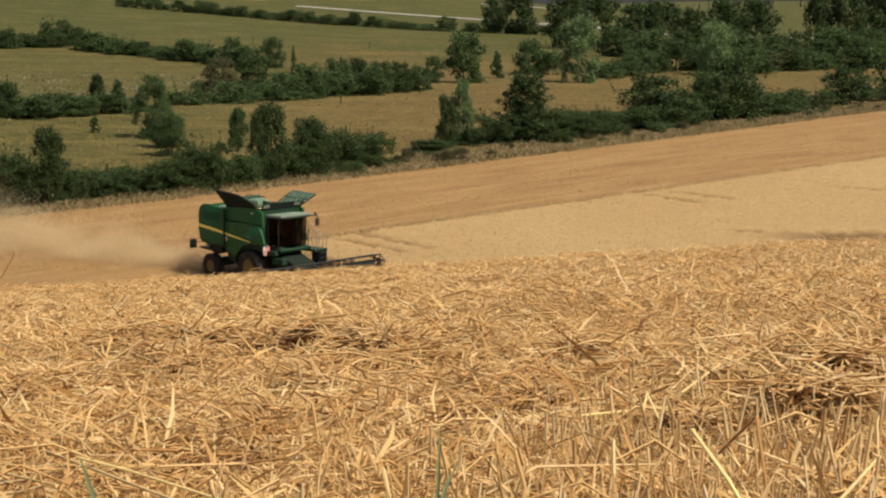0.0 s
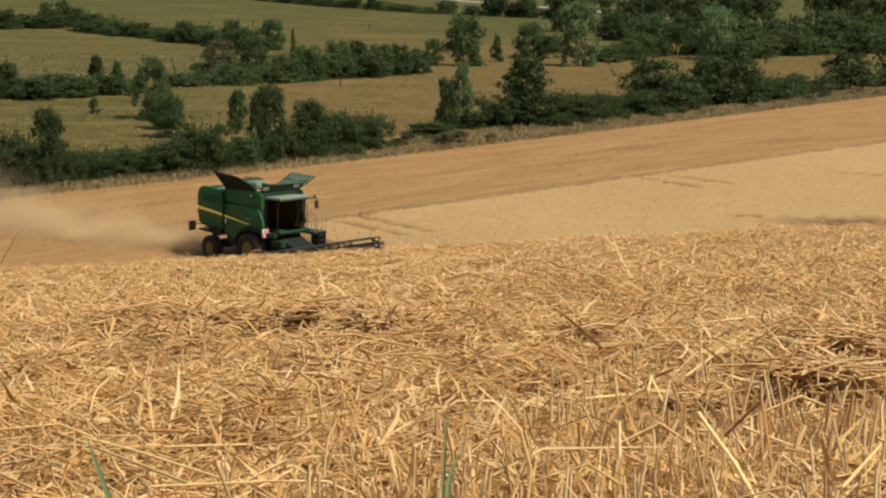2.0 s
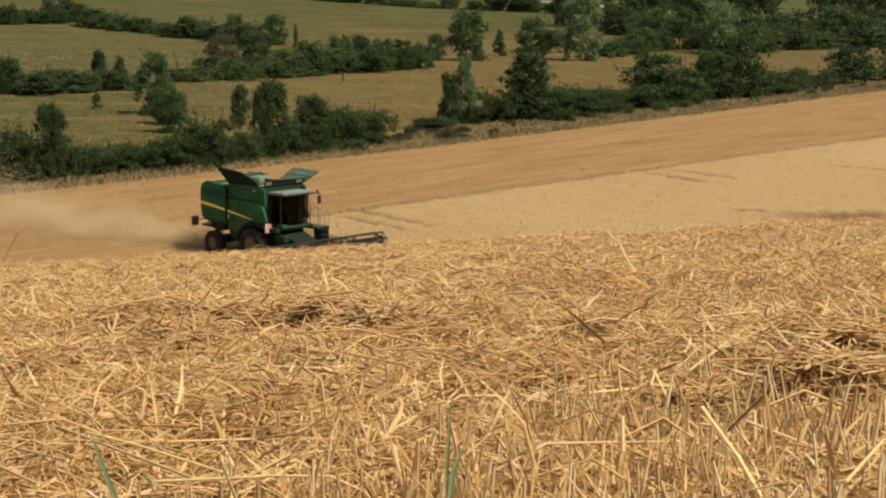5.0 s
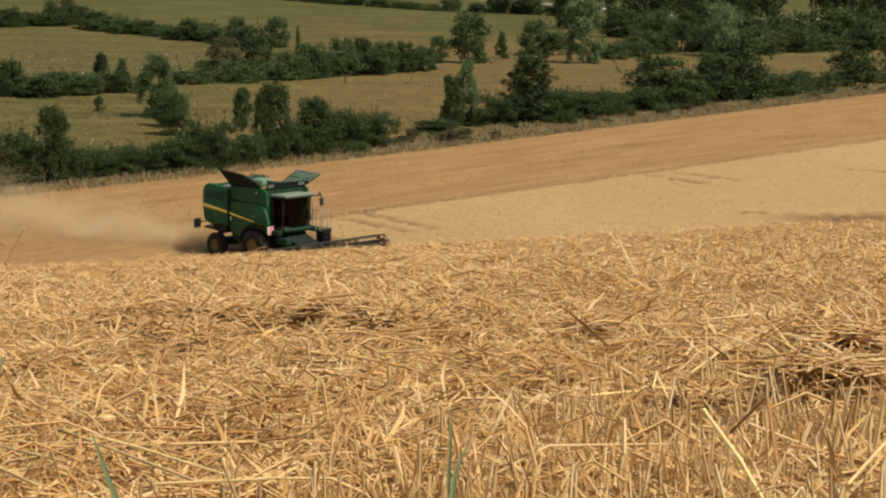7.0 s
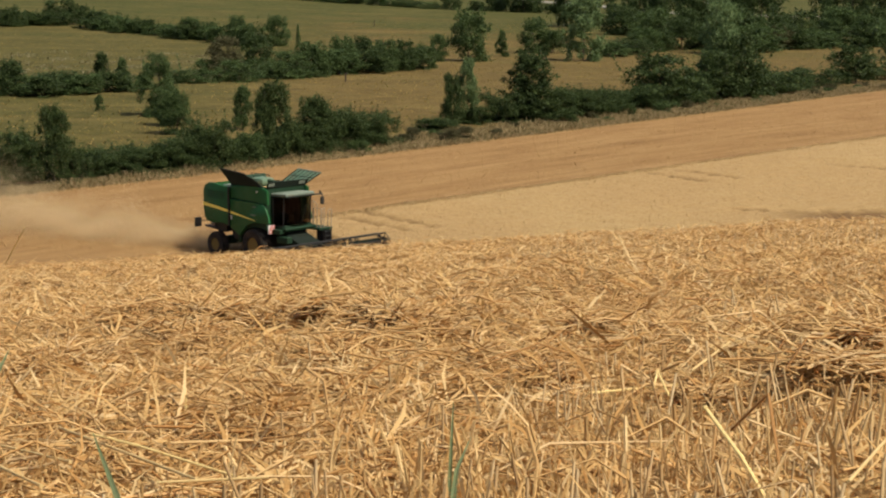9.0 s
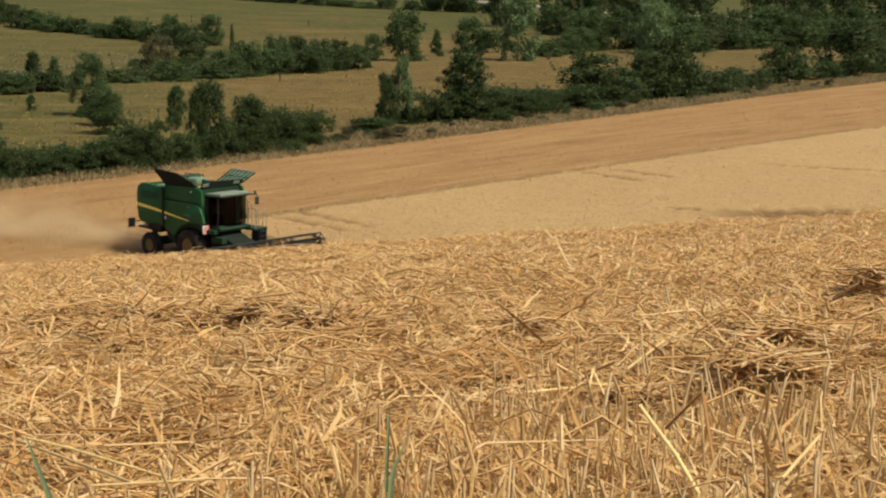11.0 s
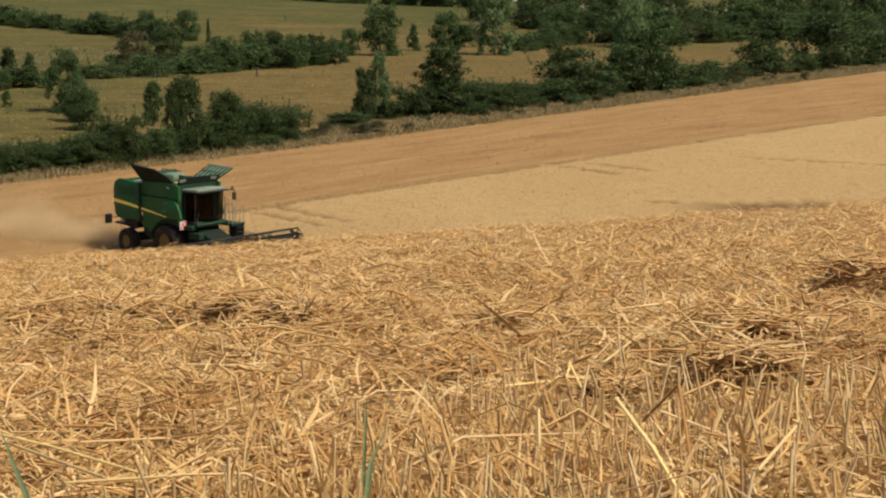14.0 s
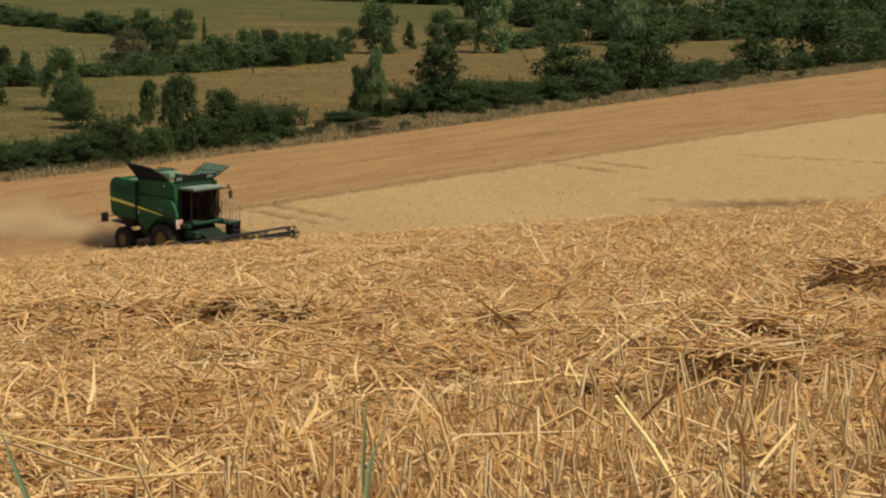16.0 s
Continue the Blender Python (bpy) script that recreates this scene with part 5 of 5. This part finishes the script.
    for k in range(6):
        an = math.pi * k / 3 + 0.3
        bx, bz = rx + rr * math.cos(an), rz + rr * math.sin(an)
        bat = part("reel_bat", rod((bx, -H + 0.12, bz), (bx, H - 0.12, bz), 0.028, None, 6), M_black, hd)
        tines = bmesh.new()
        for j in range(60):
            y = -H + 0.3 + j * (2 * H - 0.6) / 59
            rod((bx, y, bz), (bx - 0.05, y, bz - 0.20), 0.008, tines, 3)
        part("tines", tines, M_black, bat)
    for y in (-H + 0.14, -1.75, 1.75, H - 0.14):
        star = bmesh.new()
        for k in range(6):
            an = math.pi * k / 3 + 0.3
            an2 = an + math.pi / 3
            rod((rx, y, rz), (rx + rr * math.cos(an), y, rz + rr * math.sin(an)), 0.035, star, 5)
            rod((rx + rr * math.cos(an), y, rz + rr * math.sin(an)), (rx + rr * math.cos(an2), y, rz + rr * math.sin(an2)), 0.03, star, 5)
        part("reel_star", star, M_black, hd)
    return c


HX, HY = -9.2, 93.5
combine_harvester(pose(HX, HY, float(land(HX, HY)), 0, 0, -43))


# ---- country road, fence posts and far hedge ----
def ribbon(name, pts, width, mat, lift, label, category):
    pts = np.array(pts)
    d = np.concatenate([[0], np.cumsum(np.hypot(*np.diff(pts, axis=0).T))])
    q = np.linspace(0, d[-1], 120)
    c = np.stack([hermite(d, pts[:, 0], q), hermite(d, pts[:, 1], q)], 1)
    t = np.gradient(c, axis=0)
    nrm = np.stack([-t[:, 1], t[:, 0]], 1) / np.linalg.norm(t, axis=1, keepdims=True)
    v = []
    for s, drop in ((-0.52, -0.4), (-0.5, 0), (0.5, 0), (0.52, -0.4)):
        p = c + nrm * width * s
        v.append(np.stack([p[:, 0], p[:, 1], land(c[:, 0], c[:, 1]) + lift + drop], 1))
    v = np.stack(v, 1).reshape(-1, 3)
    f = [[k * 4 + j, k * 4 + j + 1, k * 4 + j + 5, k * 4 + j + 4] for k in range(119) for j in range(3)]
    return tagged(new(name, mesh_of(name, v, f, mat)), label, category, kind="structure")


ribbon("road", ((-59.7, 719.1), (0.9, 679.8), (48.5, 640.7), (89.4, 567.0), (126.3, 579.5), (214.4, 691.4)), 5.0, M_road, 0.5, "pale country road along the far slope", "road")
ribbon("farm_track", ((21.5, 838.1), (44.4, 842.5), (62.9, 832.1), (80.6, 834.4)), 4.0, M_road, 0.5, "pale farm track climbing the far slope", "road")

M_wood = paint("weathered_wood", (0.07, 0.05, 0.035), (0.12, 0.10, 0.08), 0.9, 0, 0.1, 5.0)
for px, py, ph in ((-12.64, 214.65, 1.15), (-17.30, 418.59, 1.5)):
    bm = rod((0, 0, -0.2), (0.02, 0, ph), 0.11, None, 8, 0.09)
    rod((0.02, 0, ph), (0.02, 0, ph + 0.06), 0.09, bm, 8, 0.03)
    me = bpy.data.meshes.new("fence_post")
    bm.to_mesh(me)
    bm.free()
    me.materials.append(M_wood)
    o = tagged(new("fence_post", me), "short dark wooden post standing in the meadow", "post", "fence posts")
    o.matrix_basis = pose(px, py, float(land(px, py)))

far_rng = random.Random(8)
far_line = ((-126.2, 662.7), (-81.5, 628.6), (-44.6, 589.0), (0.0, 553.1), (28.9, 546.9), (49.9, 534.2))
for (x0, y0), (x1, y1) in zip(far_line, far_line[1:]):
    steps = int(math.hypot(x1 - x0, y1 - y0) / 6)
    for k in range(steps):
        t = (k + far_rng.random() * 0.6) / steps
        tree(x0 + (x1 - x0) * t, y0 + (y1 - y0) * t, far_rng.uniform(2.4, 5.0), far_rng.uniform(6.0, 9.0), far_rng.choice(("bd", "bm", "bd")), "low green shrub below the country road", "road hedge")

weed_rng = random.Random(15)
for k in range(46):
    wx = -36 + 100 * weed_rng.random() ** 1.2
    wy = EDGE_0 + EDGE_1 * wx + EDGE_2 * wx * wx + weed_rng.uniform(1.5, 8.5)
    tree(wx, wy, weed_rng.uniform(0.5, 1.1), weed_rng.uniform(0.9, 2.4), weed_rng.choice(("by", "by", "bm")), "low dry weed clump on the field verge", "verge weeds")

sign = tagged_thing("road_sign", pose(96.2, 608.5, float(land(96.2, 608.5))), "white road sign on a post beside the road", "sign")
part("sign_post", rod((0, 0, 0), (0, 0, 3.2), 0.06), M_steel, sign)
part("sign_board", box((-0.9, -0.06, 1.9), (0.9, 0.0, 3.4), 0.03), M_white, sign, "plain white board")



# ---- single stalks and weeds that stand out of the straw ----
def stalk(points, width, mat, label, name="straw_stalk", category="straw"):
    """A hollow stem through a few points, with knots."""
    bm = bmesh.new()
    ps = [Vector(p) for p in points]
    for p, q in zip(ps, ps[1:]):
        rod(p, q, width / 2, bm, 7, width * 0.46)
        rod(q - (q - p).normalized() * width * 0.5, q + (q - p).normalized() * width * 0.5, width * 0.62, bm, 7)
    me = bpy.data.meshes.new(name)
    bm.to_mesh(me)
    bm.free()
    me.materials.append(mat)
    return tagged(new(name, me), label, category)


def weed(points, width, label):
    """A grass blade: a folded tapering strip."""
    ps = [Vector(p) for p in points]
    bm = bmesh.new()
    rows_v = []
    for k, p in enumerate(ps):
        w = width * (1 - k / (len(ps) - 1)) ** 0.7 / 2 + 0.0008
        rows_v.append([bm.verts.new(p + Vector((-w, 0, 0))), bm.verts.new(p + Vector((0, w * 0.6, -w * 0.3))), bm.verts.new(p + Vector((w, 0, 0)))])
    for a, b in zip(rows_v, rows_v[1:]):
        bm.faces.new((a[0], a[1], b[1], b[0]))
        bm.faces.new((a[1], a[2], b[2], b[1]))
    me = bpy.data.meshes.new("grass_blade")
    bm.to_mesh(me)
    bm.free()
    me.materials.append(M_blade)
    return tagged(new("grass_blade", me), label, "grass")


M_pale = paint("pale_stalk", (0.80, 0.60, 0.24), (0.60, 0.40, 0.15), 0.45, 0, 0.4, 30.0, 0.5)
stalk([(0.646, 2.950, 0.195), (0.575, 3.100, 0.320), (0.536, 3.300, 0.367)], 0.0085, M_pale, "thick pale yellow straw leaning over the stubble")
stalk([(-0.691, 4.300, 0.026), (-0.688, 4.300, 0.231)], 0.0045, M_pale, "upright pale straw standing alone in the litter")
stalk([(0.583, 4.500, 0.117), (0.601, 4.550, 0.160), (0.621, 4.450, 0.113)], 0.006, M_pale, "bleached straw bent sharply into a peak")
stalk([(0.399, 4.450, 0.121), (0.662, 4.600, 0.108)], 0.006, M_pale, "long straw lying across the litter")
stalk([(-0.823, 3.750, 0.196), (-0.699, 3.650, 0.196), (-0.437, 3.400, 0.194)], 0.007, M_pale, "long pale straw lying across the stubble")
stalk([(-2.417, 9.000, -0.242), (-2.201, 8.600, 0.012)], 0.006, M_pale, "slanting pale straw at the crest of the field")
stalk([(1.035, 4.500, 0.073), (1.184, 4.800, 0.113)], 0.006, M_pale, "long thin straw pointing up from the hollow")
stalk([(0.569, 3.350, 0.221), (0.940, 3.400, 0.216)], 0.0065, M_pale, "long pale straw lying low across the stubble")
M_pale_dull = paint("dull_stalk", (0.62, 0.44, 0.19), (0.48, 0.30, 0.11), 0.55, 0, 0.3, 30.0, 0.5)
stalk([(-0.96, 4.019, 0.14), (-0.498, 3.221, 0.242)], 0.008, M_pale_dull, "long pale straw slanting over the litter")
stalk([(-1.045, 3.787, 0.159), (-0.821, 3.514, 0.197)], 0.007, M_pale_dull, "long golden straw lying across the litter")
stalk([(-0.578, 3.217, 0.238), (-0.356, 3.21, 0.25)], 0.006, M_pale_dull, "pale straw lying flat on the stubble")
stalk([(0.685, 4.474, 0.178), (1.113, 5.74, 0.07)], 0.007, M_pale_dull, "long bleached straw propped on the litter")
stalk([(0.728, 2.88, 0.337), (0.907, 3.287, 0.306)], 0.007, M_pale_dull, "golden straw leaning among the stubble")
stalk([(-1.033, 3.6, 0.178), (-0.818, 3.243, 0.224)], 0.008, M_pale_dull, "thick pale straw lying in the litter")
stalk([(0.532, 10.525, -0.493), (0.725, 9.255, -0.334)], 0.007, M_pale_dull, "long pale straw lying near the crest")
weed([(0.013, 3.100, 0.206), (0.025, 3.250, 0.253), (0.057, 3.400, 0.282)], 0.012, "green grass blade growing through the stubble")
weed([(0.010, 3.400, 0.154), (0.016, 3.450, 0.264), (0.020, 3.500, 0.332)], 0.008, "dull green weed stem in the stubble")
weed([(-0.654, 3.200, 0.209), (-0.724, 3.400, 0.234), (-0.765, 3.500, 0.266)], 0.012, "greyish green grass blade among straw")
weed([(-1.326, 4.800, 0.105), (-1.313, 4.900, 0.156)], 0.014, "green leaf tip at the edge of the straw")


# ---- dust that the machine throws up: fine chaff in the air behind it ----
g = np.random.default_rng(77)
n = 260000
t = g.random(n) ** 0.8
cx = HX - 3.5 - 17.5 * t
cy = HY + 3.4 + 7.0 * t
spread = 0.5 + 2.0 * t
x = cx + g.normal(0, 1, n) * (0.6 + 1.2 * t)
y = cy + g.normal(0, 1, n) * spread
lumps = 0.6 + 0.4 * np.sin(x * 1.1 + 0.5) * np.sin(y * 0.8)
z = land(x, y) + 0.05 + np.abs(g.normal(0, 1, n)) * (0.65 + 1.35 * t) * lumps
c = np.stack([x, y, z], 1)
a = g.normal(0, 1, (n, 3))
a /= np.linalg.norm(a, axis=1, keepdims=True)
b = np.cross(a, g.normal(0, 1, (n, 3)))
b /= np.linalg.norm(b, axis=1, keepdims=True)
s = g.uniform(0.007, 0.020, (n, 1))
v = np.stack([c - a * s - b * s * 0.6, c + b * s, c + a * s - b * s * 0.6], 1).reshape(-1, 3)
tagged(new("dust", mesh_of("dust", v, np.arange(n * 3).reshape(-1, 3), M_dust)), "pale brown dust and chaff drifting behind the machine", "dust", kind="stuff")
